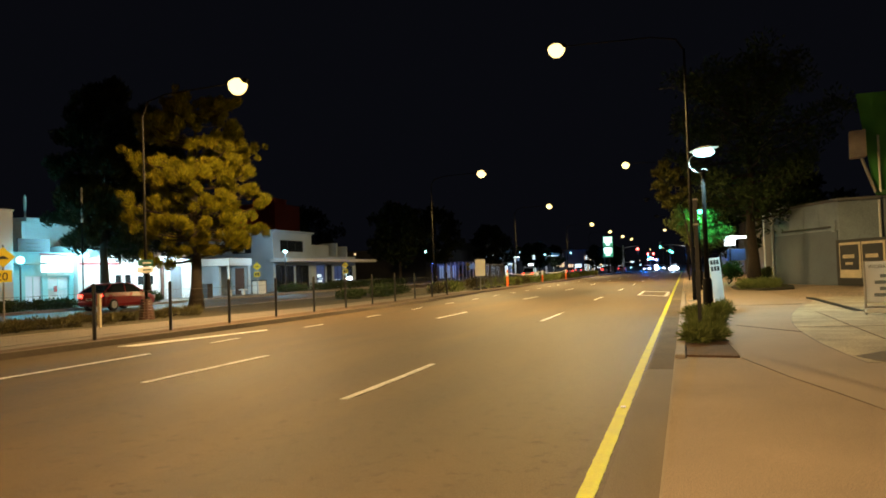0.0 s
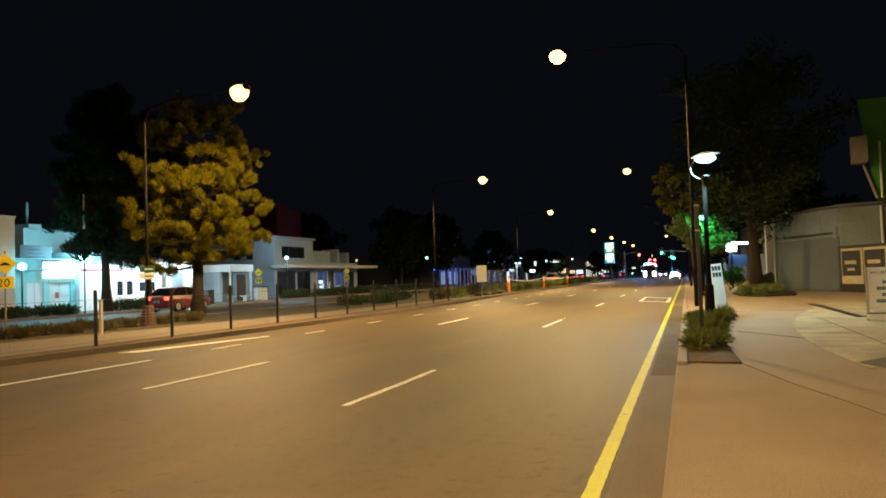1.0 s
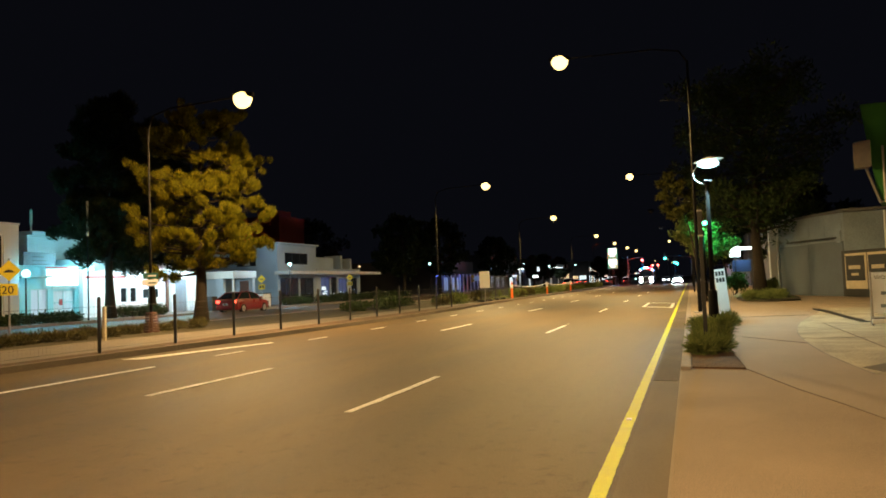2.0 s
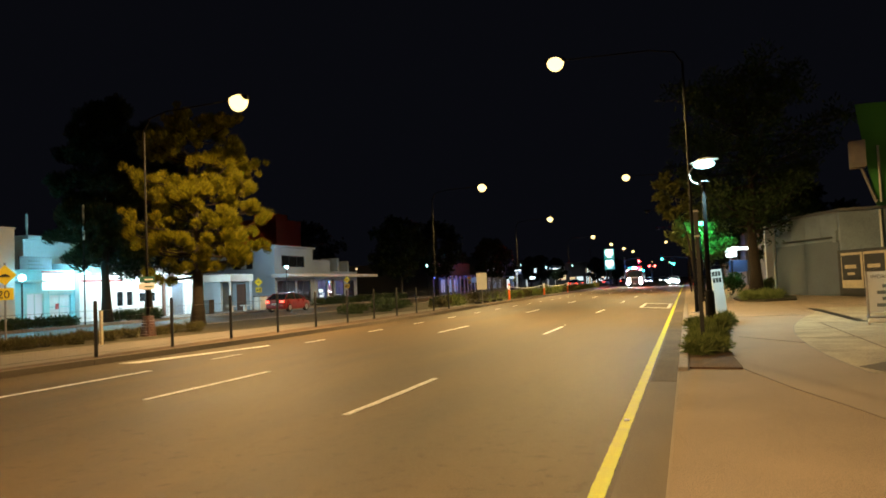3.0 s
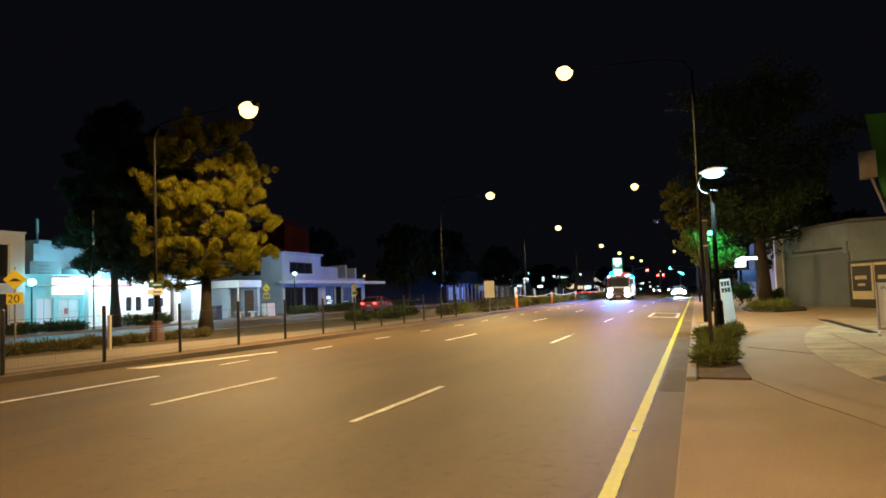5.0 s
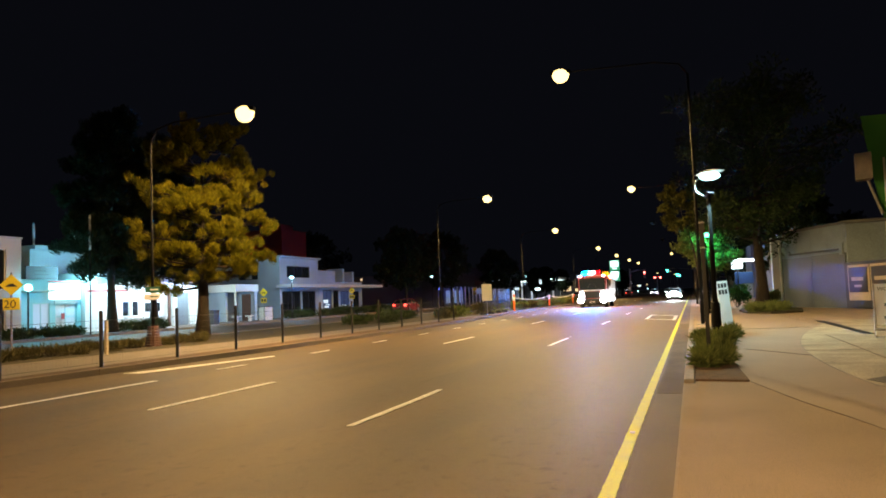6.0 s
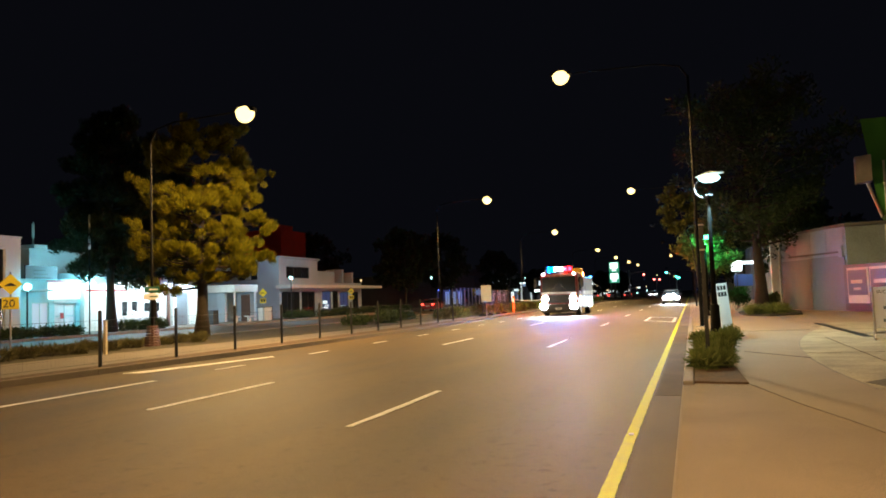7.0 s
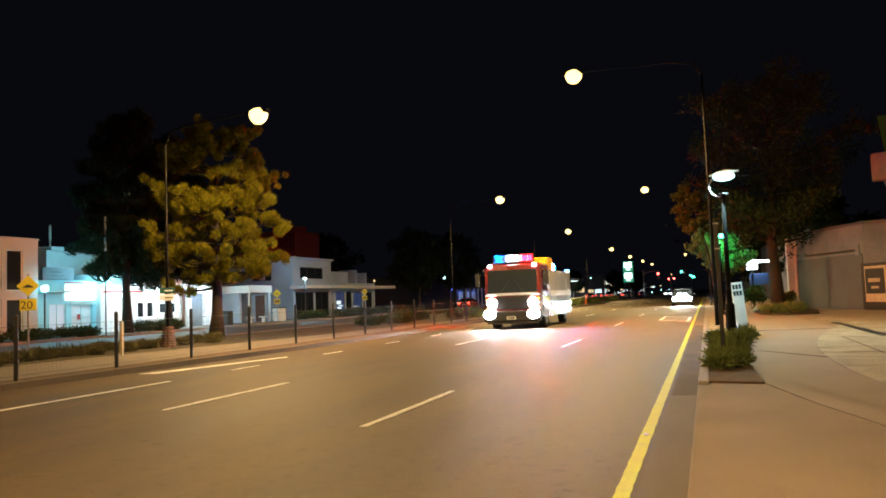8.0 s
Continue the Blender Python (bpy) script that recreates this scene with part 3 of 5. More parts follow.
# ---------------------------------------------------------------- wire fence on the verge
fence = thing("wire_fence", "low wire mesh fence on dark steel posts", "fence")
FENCE_X, FENCE_Y = -12.85, [8.28 + 2.62 * i for i in range(13)]
post0 = None
for y in FENCE_Y:
    m = pose(FENCE_X, y, 0.12)
    if post0 is None:
        b = tube([(0, 0, 0), (0, 0, 1.26), (0, 0, 1.29)], [0.042, 0.042, 0.02], 8)
        post0 = part("post", b, DARK_METAL, fence, m=m)
    else:
        share("post", post0, fence, m)
b = bmesh.new()
for k in range(7):
    add_tube(b, [(0, 0, 0.1 + k * 0.16), (0, 2.62, 0.1 + k * 0.16)], 0.002 if k not in (0, 6) else 0.005, 3)
for k in range(26):
    add_tube(b, [(0, 0.1 * k + 0.06, 0.1), (0, 0.1 * k + 0.06, 1.06)], 0.0013, 3)
panel0 = part("mesh_panel", b, MESH_WIRE, fence, "thin wire mesh", m=pose(FENCE_X, FENCE_Y[0], 0.12))
for y in FENCE_Y[1:-1]:
    share("mesh_panel", panel0, fence, pose(FENCE_X, y, 0.12))


# ---------------------------------------------------------------- buildings
def slab_wall(name, axis, at, thick, a0, a1, z0, z1, holes, mat, parent):
    """A wall along y (axis 'y', outer face at x=at, thickness to -x) or along x, with real openings (a0, a1, z0, z1)."""
    us = sorted({a0, a1, *[h[0] for h in holes], *[h[1] for h in holes]})
    zs = sorted({z0, z1, *[h[2] for h in holes], *[h[3] for h in holes]})
    bm = bmesh.new()
    for u0, u1 in zip(us, us[1:]):
        for w0, w1 in zip(zs, zs[1:]):
            cu, cz = (u0 + u1) / 2, (w0 + w1) / 2
            if any(h[0] < cu < h[1] and h[2] < cz < h[3] for h in holes):
                continue
            if axis == "y":
                add_box(bm, at - thick, at, u0, u1, w0, w1)
            else:
                add_box(bm, u0, u1, at, at + thick, w0, w1)
    bmesh.ops.remove_doubles(bm, verts=bm.verts, dist=0.0005)
    return part(name, bm, mat, parent)


def window_unit(parent, axis, at, u0, u1, z0, z1, frame_mat, pane_mat, bars=1, rows=1, name="window"):
    """Frame, sill and separate panes set back in an opening."""
    f = 0.06
    def bx(ua, ub, d0, d1, za, zb):
        return box(at - d1, at - d0, ua, ub, za, zb) if axis == "y" else box(ua, ub, at + d0, at + d1, za, zb)
    bm = bx(u0, u0 + f, 0.05, 0.12, z0, z1)
    def more(ua, ub, d0, d1, za, zb):
        if axis == "y":
            add_box(bm, at - d1, at - d0, ua, ub, za, zb)
        else:
            add_box(bm, ua, ub, at + d0, at + d1, za, zb)
    more(u1 - f, u1, 0.05, 0.12, z0, z1)
    more(u0 + f, u1 - f, 0.05, 0.12, z0, z0 + f)
    more(u0 + f, u1 - f, 0.05, 0.12, z1 - f, z1)
    for i in range(1, bars):
        c = u0 + (u1 - u0) * i / bars
        more(c - 0.025, c + 0.025, 0.06, 0.11, z0 + f, z1 - f)
    for j in range(1, rows):
        c = z0 + (z1 - z0) * j / rows
        more(u0 + f, u1 - f, 0.065, 0.105, c - 0.025, c + 0.025)
    w = part(name, bm, frame_mat, parent)
    for i in range(bars):
        for j in range(rows):
            a, b_ = u0 + (u1 - u0) * i / bars + 0.03, u0 + (u1 - u0) * (i + 1) / bars - 0.03
            c, d = z0 + (z1 - z0) * j / rows + 0.03, z0 + (z1 - z0) * (j + 1) / rows - 0.03
            part("pane", bx(a, b_, 0.08, 0.09, c, d), pane_mat if not isinstance(pane_mat, (list, tuple)) else pane_mat[(i + j) % len(pane_mat)], w)
    return w


LIT_WHITE = glow("lit_sign_white", (0.80, 0.98, 1.0), 3.0)
LIT_SHOP = glow("lit_shop_window", (0.75, 0.95, 1.0), 1.2)
LIT_BLUE = glow("dim_lit_window", (0.35, 0.6, 1.0), 0.25)
DIM_SHOP = glow("dim_blue_shop_glass", (0.2, 0.36, 1.0), 0.10, (0.02, 0.025, 0.03))
LIT_WARM = glow("warm_lit_window", (1.0, 0.7, 0.35), 1.0)
BLIND = material("white_blind", (0.6, 0.62, 0.65), 0.7, vary=0.2, bump=0)
RED_TRIM = material("red_trim", (0.42, 0.05, 0.05), 0.6, vary=0.2, bump=0.05)
BROWN = material("brown_panel", (0.12, 0.06, 0.045), 0.6, vary=0.3, bump=0.05)


def building_shell(name, label, x0, x1, y0, y1, h, mat, holes_front, holes_side=(), z0=0.12, near_side=True):
    """Front wall along the street at x1 with openings, side walls and a roof with an upstand."""
    t = thing(name, label, "building")
    slab_wall("front_wall", "y", x1, 0.25, y0, y1, z0, h, list(holes_front), mat, t)
    slab_wall("side_wall", "x", y0, 0.25, x0, x1 - 0.25, z0, h, list(holes_side), mat, t)
    slab_wall("side_wall", "x", y1 - 0.25, 0.25, x0, x1 - 0.25, z0, h, [], mat, t)
    part("back_wall", box(x0, x0 + 0.25, y0 + 0.25, y1 - 0.25, z0, h), mat, t)
    part("roof", box(x0 + 0.25, x1 - 0.25, y0 + 0.25, y1 - 0.25, h - 0.45, h - 0.3), ROOF, t)
    part("coping", box(x0 - 0.04, x1 + 0.05, y0 - 0.05, y1 + 0.05, h + 0.002, h + 0.09, 0.01), mat, t)
    return t


# cream two-storey shop at the near end
holes = []
for k in range(9):
    y1 = 28.4 - 1.22 * k
    holes += [(y1 - 0.95, y1, 2.65, 4.75), (y1 - 0.95, y1, 0.3 if k != 1 else 0.13, 2.25)]
t = building_shell("corner_shop", "cream two-storey shop with tall dark windows", -46, -33, 12, 29.3, 5.3, CREAM, holes)
for k, h_ in enumerate(holes):
    window_unit(t, "y", -33, *h_, SIGN_WHITE, WINDOW, 1, 1)
# bright white shop
holes_a = [(37.6, 38.5, 0.13, 2.3), (39.8, 40.45, 0.95, 2.0), (40.7, 41.35, 0.95, 2.0), (41.9, 43.6, 0.5, 1.9), (44.9, 46.7, 0.13, 2.55)]
t = building_shell("white_shop", "white rendered single-storey shop brightly floodlit", -50, -36, 36.6, 47.6, 3.75, PEEL_WHITE, holes_a)
part("shop_door", box(-36.14, -36.08, 37.63, 38.47, 0.13, 2.28), SIGN_WHITE, t, "white panel door")
for a in holes_a[1:3]:
    window_unit(t, "y", -36, *a, SIGN_WHITE, WINDOW)
window_unit(t, "y", -36, *holes_a[3], SIGN_WHITE, [BLIND, WINDOW], 1, 2)
roller = part("roller_door", box(-36.15, -36.13, 44.91, 46.69, 0.13, 2.54), GREY_WALL, t, "grey ribbed roller door")
slat = part("slat", box(-36.128, -36.10, 44.92, 46.68, 0.0, 0.09, 0.01), GREY_WALL, roller, m=pose(0, 0, 0.15))
for k in range(1, 24):
    share("slat", slat, roller, pose(0, 0, 0.15 + 0.1 * k))
part("brown_post", box(-35.9, -35.75, 44.1, 44.3, 0.13, 2.9, 0.01), BROWN, t)
part("white_pillar", box(-35.98, -35.6, 44.45, 44.8, 0.13, 3.0, 0.01), PEEL_WHITE, t)
part("white_pillar", box(-35.98, -35.6, 46.85, 47.2, 0.13, 3.0, 0.01), PEEL_WHITE, t)
part("eave", box(-35.995, -35.2, 36.7, 47.5, 3.05, 3.2, 0.01), PEEL_WHITE, t)
part("red_fascia", box(-35.996, -35.95, 36.7, 40.2, 2.62, 2.75), RED_TRIM, t)
TEAL_WALL = material("pale_teal_wall", (0.26, 0.56, 0.62), 0.7, vary=0.15, scale=0.8, fine=25, bump=0.1)
# teal-panelled unit with a taller block behind
t = building_shell("teal_shop", "white shop with pale teal panels and lit sign", -50, -36.3, 31.6, 36.55, 3.3, TEAL_WALL, [(33.0, 34.2, 0.13, 2.0), (34.6, 36.2, 0.4, 1.9)])
window_unit(t, "y", -36.3, 33.0, 34.2, 0.13, 2.0, TEAL_TRIM, LIT_BLUE, 2, 1, "glazed_door")
window_unit(t, "y", -36.3, 34.6, 36.2, 0.4, 1.9, TEAL_TRIM, BLIND, 2, 2)
part("teal_panel", box(-36.29, -36.25, 34.5, 36.4, 1.95, 2.15), TEAL_TRIM, t)
part("red_notice", box(-36.28, -36.26, 35.0, 35.25, 1.0, 1.35), RED_TRIM, t, "small red notice")
part("lit_sign", box(-36.28, -36.12, 34.1, 36.35, 2.2, 3.15, 0.02), LIT_WHITE, t, "glowing white box sign")
part("awning", box(-36.28, -34.9, 31.7, 33.3, 2.62, 2.72, 0.01), TEAL_TRIM, t)
part("red_fascia", box(-36.25, -36.2, 34.0, 36.5, 3.22, 3.32), RED_TRIM, t)
t = building_shell("rear_block", "tall pale blue-white block behind the shops", -50, -39.5, 35.7, 40.2, 5.4, PEEL_WHITE, [])
part("parapet_step", box(-45, -39.4, 36.0, 37.0, 5.5, 5.75), PEEL_WHITE, t)
t = thing("billboard", "grey weathered roof billboard facing the street", "billboard")
part("panel", box(-36.9, -36.8, 33.0, 35.3, 3.3, 4.2, 0.01), material("grey_billboard", (0.17, 0.16, 0.18), 0.7, vary=0.3, bump=0.05), t)
for y in (33.3, 34.9):
    part("strut", box(-37.0, -36.9, y, y + 0.08, 2.98, 4.1), DARK_METAL, t)
for k in range(3):
    part("text_bar", box(-36.8, -36.79, 33.6, 34.8 - 0.2 * k, 3.45 + 0.22 * k, 3.52 + 0.22 * k), BLACK, t)
for x, y, h in ((-40.5, 36.9, 7.3), (-40.2, 40.0, 8.4)):
    t = thing("mast", "slim white roof mast above the shops", "mast", pose(x, y, 5.1))
    part("pole", tube([(0, 0, 0), (0, 0, h - 5.1)], [0.06, 0.03], 8), SIGN_WHITE, t)
    part("cap", tube([(0, 0, h - 6.1), (0, 0, h - 5.2)], 0.08, 8), SIGN_WHITE, t)
t = thing("banner_pole", "slim dark pole with a pale upper sleeve", "pole", pose(-31.7, 32.6, 0.13))
part("pole", tube([(0, 0, 0), (0, 0, 4.8)], 0.035, 8), POLE, t)
part("sleeve", tube([(0, 0, 4.7), (0, 0, 6.6), (0, 0, 6.65)], [0.06, 0.055, 0.03], 8), SIGN_WHITE, t, "pale sleeve")
# floodlights of the shops
def floodlight(x, y, z, watts, colour=(0.70, 0.95, 1.0), glow_mat=None):
    t = thing("floodlight", "bright cool white floodlight on a wall bracket", "floodlight", pose(x, y, z))
    part("bracket", box(-0.75, -0.05, -0.02, 0.02, 0.05, 0.09), DARK_METAL, t)
    part("housing", box(-0.12, 0.12, -0.16, 0.16, 0.0, 0.1, 0.02), DARK_METAL, t)
    part("lens", box(-0.1, 0.1, -0.14, 0.14, -0.02, -0.002), glow_mat or MERCURY_GLOW, t, "glowing lens")
    lamp("floodlight_light", "POINT", pose(x + 0.05, y, z - 0.2), colour, watts, 0.12)


for y, w in ((38.6, 420), (42.4, 520), (45.8, 420)):
    floodlight(-34.6, y, 2.95, w)
floodlight(-35.4, 36.25, 3.95, 620, (0.30, 0.85, 1.0))
t = thing("wall_lantern", "round glowing cool white lantern on a post", "lamp", pose(-33.2, 29.9, 0.13), "shop lamps")
part("pole", tube([(0, 0, 0), (0, 0, 2.45)], 0.045, 8), DARK_METAL, t)
b = bmesh.new()
bmesh.ops.create_uvsphere(b, u_segments=16, v_segments=10, radius=0.2)
part("globe", b, MERCURY_GLOW, t, "glowing globe", m=pose(0, 0, 2.65), smooth=True)
lamp("lantern_light", "POINT", pose(-32.8, 30.1, 2.7), (0.14, 0.78, 1.0), 300, 0.2)

# two-storey white corner building with a long canopy
BX = -36.0
t = building_shell("corner_building", "pale blue-white two-storey rendered building with a flat roof", -46, BX, 59.6, 67.0, 5.6, PALE_BLUE,
                   [(60.9, 65.3, 3.85, 4.95), (60.0, 63.4, 0.2, 2.55), (63.7, 66.4, 0.2, 2.55)], [(-40.4, -38.3, 3.75, 4.75)])
window_unit(t, "y", BX, 60.9, 65.3, 3.85, 4.95, DARK_METAL, WINDOW, 3, 1)
window_unit(t, "y", BX, 60.0, 63.4, 0.2, 2.55, DARK_METAL, WINDOW, 3, 1, "shopfront")
window_unit(t, "y", BX, 63.7, 66.4, 0.2, 2.55, DARK_METAL, [WINDOW], 2, 1, "shopfront")
window_unit(t, "x", 59.6, -40.4, -38.3, 3.75, 4.75, DARK_METAL, [WINDOW, BLIND, WINDOW], 3, 1)
part("roof_edge", box(-46.2, BX + 0.3, 59.3, 67.1, 5.7, 5.86, 0.01), PALE_BLUE, t)
part("canopy", box(BX + 0.004, BX + 1.8, 59.0, 79.3, 2.85, 3.15, 0.02), SIGN_WHITE, t, "long white flat canopy")
t = building_shell("corner_shop_wing", "white single-storey shop wing with large windows", -46, BX, 67.05, 77.4, 3.4, PALE_BLUE,
                   [(67.9, 69.9, 0.6, 2.6), (70.2, 71.5, 0.13, 2.6), (71.9, 74.0, 0.6, 2.5), (75.0, 76.6, 0.13, 2.5)])
window_unit(t, "y", BX, 67.9, 69.9, 0.6, 2.6, DARK_METAL, DIM_SHOP, 2, 1)
window_unit(t, "y", BX, 70.2, 71.5, 0.13, 2.6, DARK_METAL, WINDOW, 1, 1, "glazed_door")
window_unit(t, "y", BX, 71.9, 74.0, 0.6, 2.5, DARK_METAL, DIM_SHOP, 2, 2)
window_unit(t, "y", BX, 75.0, 76.6, 0.13, 2.5, DARK_METAL, WINDOW, 2, 1)
for z0, z1, a in ((0.8, 1.0, 0.2), (1.1, 1.18, 0.5), (1.3, 1.62, 0.1)):
    part("lit_display", box(-36.078, -36.06, 68.1 + a, 69.0 + a, z0, z1), LIT_SHOP, t, "white lit display board")
part("lit_display", box(-36.078, -36.06, 72.2, 73.2, 0.95, 1.02), LIT_SHOP, t, "white lit display boards")
part("roof_box", box(-39.5, -36.6, 67.6, 72.0, 3.1, 4.7, 0.02), PALE_BLUE, t)
part("roof_fin", box(-38.5, -36.5, 73.6, 74.0, 3.1, 5.0, 0.02), PALE_BLUE, t)
part("roof_fin", box(-38.5, -36.5, 76.0, 76.4, 3.1, 4.7, 0.02), PALE_BLUE, t)
t = thing("porch", "white flat-roofed entrance porch on a solid wall", "porch")
part("roof", box(-37.4, -34.4, 50.3, 53.6, 2.5, 3.1, 0.02), SIGN_WHITE, t)
part("wall", box(-37.3, -35.7, 50.8, 51.1, 0.13, 2.49), PALE_BLUE, t)
part("door", box(-35.6, -34.8, 52.9, 53.0, 0.13, 2.3), BROWN, t, "dark brown door")
part("rear_wall", box(-37.35, -34.5, 53.1, 53.5, 0.13, 2.49), PALE_BLUE, t)
part("post", box(-34.6, -34.48, 50.4, 50.52, 0.13, 2.49), SIGN_WHITE, t)
t = thing("link_building", "white low building between the shops", "building")
part("wall", box(-48, -39.2, 47.7, 59.5, 0.13, 3.2), PALE_BLUE, t)
part("roof", box(-48.2, -39.0, 47.65, 59.55, 3.2, 3.35), ROOF, t)
t = thing("meter_box", "white metal service box with a brown side", "service box", pose(-33.0, 52.4, 0.13))
part("body", box(-0.3, 0.3, -0.55, 0.55, 0, 1.05, 0.02), SIGN_WHITE, t)
part("lid", box(-0.34, 0.34, -0.6, 0.6, 1.05, 1.12, 0.01), DARK_METAL, t)
part("side_panel", box(-0.28, 0.31, 0.56, 0.6, 0.05, 1.0), BROWN, t, "brown panel")
for y in (48.6, 50.4):
    t = thing("stool_seat", "small white concrete seat on the forecourt", "seat", pose(-33.2, y, 0.13), "forecourt seats")
    part("seat", box(-0.25, 0.25, -0.3, 0.3, 0.38, 0.46, 0.015), SIGN_WHITE, t)
    part("pedestal", box(-0.1, 0.1, -0.1, 0.1, 0, 0.38), SIGN_WHITE, t)
t = thing("litter_bin", "dark green wheeled litter bin", "bin", pose(-32.4, 44.6, 0.13))
part("body", prism([(-0.27, -0.27), (0.27, -0.27), (0.3, 0.3), (-0.3, 0.3)], 0.0, 0.95), BLACK, t)
part("lid", box(-0.32, 0.32, -0.3, 0.34, 0.95, 1.02, 0.02), BLACK, t)
t = thing("post_lamp", "globe lamp on a slim dark post", "lamp", pose(-32.3, 55.4, 0.13), "shop lamps")
part("pole", tube([(0, 0, 0), (0, 0, 3.3)], [0.06, 0.04], 8), DARK_METAL, t)
b = bmesh.new()
bmesh.ops.create_uvsphere(b, u_segments=16, v_segments=10, radius=0.17)
for v in b.verts:
    v.co.z *= 0.75
part("globe", b, MERCURY_GLOW, t, "glowing globe", m=pose(0, 0, 3.48), smooth=True)
lamp("post_lamp_light", "POINT", pose(-31.9, 55.4, 3.5), (0.42, 0.78, 1.0), 460, 0.2)
t = building_shell("red_tower", "dark red block rising behind the roofs", -54, -47, 78.5, 84.5, 10.4, RED_WALL, [])
part("plant_room", box(-51, -48, 80, 83, 10.5, 11.3), RED_WALL, t)


# ---------------------------------------------------------------- far buildings with lit fronts
def far_shop(x0, x1, y0, y1, h, label, wall, panes, seed):
    rnd = random.Random(seed)
    n = max(2, int((y1 - y0) / 3.2))
    holes, step = [], (y1 - y0) / n
    for k in range(n):
        holes.append((y0 + step * k + 0.5, y0 + step * (k + 1) - 0.5, 0.4, 2.5))
        if h > 5.5:
            holes.append((y0 + step * k + 0.8, y0 + step * (k + 1) - 0.8, 3.6, 4.8))
    t = building_shell("far_building", label, x0, x1, y0, y1, h, wall, holes)
    for a in holes:
        window_unit(t, "y", x1, *a, DARK_METAL, rnd.choice(panes), 2, 1)
    part("awning", box(x1 + 0.003, x1 + 1.6, y0 + 0.2, y1 - 0.2, 2.7, 2.85), wall, t)
    # end wall that faces down the street
    for k in range(3 if y0 > 125 else 0):
        part("side_sign", box(x1 - 2.4 - 2.6 * k + rnd.uniform(-0.6, 0.6), x1 - 1.6 - 2.6 * k + rnd.uniform(0.7, 1.2), y0 - 0.08, y0 - 0.01, rnd.uniform(0.9, 1.8), rnd.uniform(2.2, 3.4)), LIT_BLUE if y0 < 170 else rnd.choice(panes), t)
    return t


far_shop(-52, -36, 104, 124, 5.0, "dark shop row with dim blue-lit windows", DARK_WALL, [LIT_BLUE, WINDOW, LIT_BLUE, WINDOW], 1)
ver = thing("verandah", "dark verandah on slim posts lit blue", "verandah")
part("roof", box(-35.9, -33.4, 103.5, 124.5, 2.9, 3.05), DARK_WALL, ver)
for k in range(11):
    part("post", box(-33.6, -33.45, 103.7 + 2.05 * k, 103.85 + 2.05 * k, 0.13, 2.9), SIGN_WHITE, ver)
# strip and two lamps added to tint the posts blue; no such fixture is known
part("added_blue_strip", box(-35.85, -35.75, 104, 124, 2.7, 2.76), glow("added_blue_glow", (0.12, 0.2, 1.0), 6), ver, "glowing blue strip added under the roof")
lamp("added_blue_light", "POINT", pose(-34.6, 106, 2.5), (0.10, 0.16, 1.0), 70, 0.2)
lamp("added_blue_light", "POINT", pose(-34.6, 116, 2.5), (0.10, 0.16, 1.0), 70, 0.2)
far_shop(-50, -34, 128, 150, 6.4, "two-storey dark shop row with lit windows", DARK_WALL, [LIT_BLUE, LIT_SHOP, WINDOW], 2)
far_shop(-46, -27, 210, 240, 6.4, "far dark shop row with bright white fronts", DARK_WALL, [LIT_SHOP, LIT_WARM, LIT_WHITE], 4)
far_shop(-44, -22, 246, 290, 6.4, "far dark building with some lit windows", DARK_WALL, [LIT_SHOP, LIT_WARM, WINDOW], 5)


# ---------------------------------------------------------------- right-hand side
def wall_between(name, a, b, thick, z0, z1, mat, parent, lift=0.0):
    """An upright slab from plan point a to b, thickened away from the street."""
    d = Vector((b[0] - a[0], b[1] - a[1], 0)).normalized()
    n = Vector((-d.y, d.x, 0))
    if n.x < 0:
        n = -n
    p, q = Vector((*a, 0)) - n * lift, Vector((*b, 0)) - n * lift
    return part(name, prism([(p.x, p.y), (q.x, q.y), (q.x + n.x * thick, q.y + n.y * thick), (p.x + n.x * thick, p.y + n.y * thick)], z0, z1), mat, parent)


WA, WB, WC = (5.1, 48.6), (7.55, 42.1), (15.5, 40.3)


def along(s):
    d = Vector((WB[0] - WA[0], WB[1] - WA[1])).normalized()
    return (WA[0] + d.x * s, WA[1] + d.y * s)


t = thing("roadside_building", "grey rendered building with a panelled hoarding", "building")
wall_between("front_wall", WA, WB, 0.3, 0.03, 4.35, GREY_WALL, t)
part("return_wall", prism([(7.56, 42.1), (15.5, 40.5), (15.5, 40.8), (7.56, 42.4)], 0.03, 4.35), GREY_WALL, t)
# white colour stands for the lit road side of the grey wall's edge
part("corner_pier", box(4.62, 5.06, 48.6, 49.2, 0.03, 4.2, 0.02), PEEL_WHITE, t, "corner pier coloured white as the wall's lit edge")
part("end_wall", box(5.3, 14, 48.9, 49.2, 0.03, 4.3), PEEL_WHITE, t)
part("roof", prism([(5.0, 49.3), (7.5, 41.95), (15.6, 40.25), (18, 40.25), (18, 49.3)], 4.36, 4.5), ROOF, t)
for k in range(2):
    s0, s1 = 0.25 + k * 3.3, 0.25 + k * 3.3 + 3.28
    wall_between("hoarding_panel", along(s0), along(s1), 0.05, 0.06, 2.85 + 0.03 * (k % 2), SHUTTER, t, 0.06)
wall_between("rail", along(1.2), along(6.6), 0.08, 3.02, 3.12, DARK_METAL, t, 0.09)
wall_between("rail_end", along(6.4), along(6.7), 0.1, 2.8, 3.4, GREY_WALL, t, 0.11)
wall_between("downpipe", along(0.02), along(0.14), 0.1, 0.05, 4.3, SIGN_WHITE, t, 0.1)
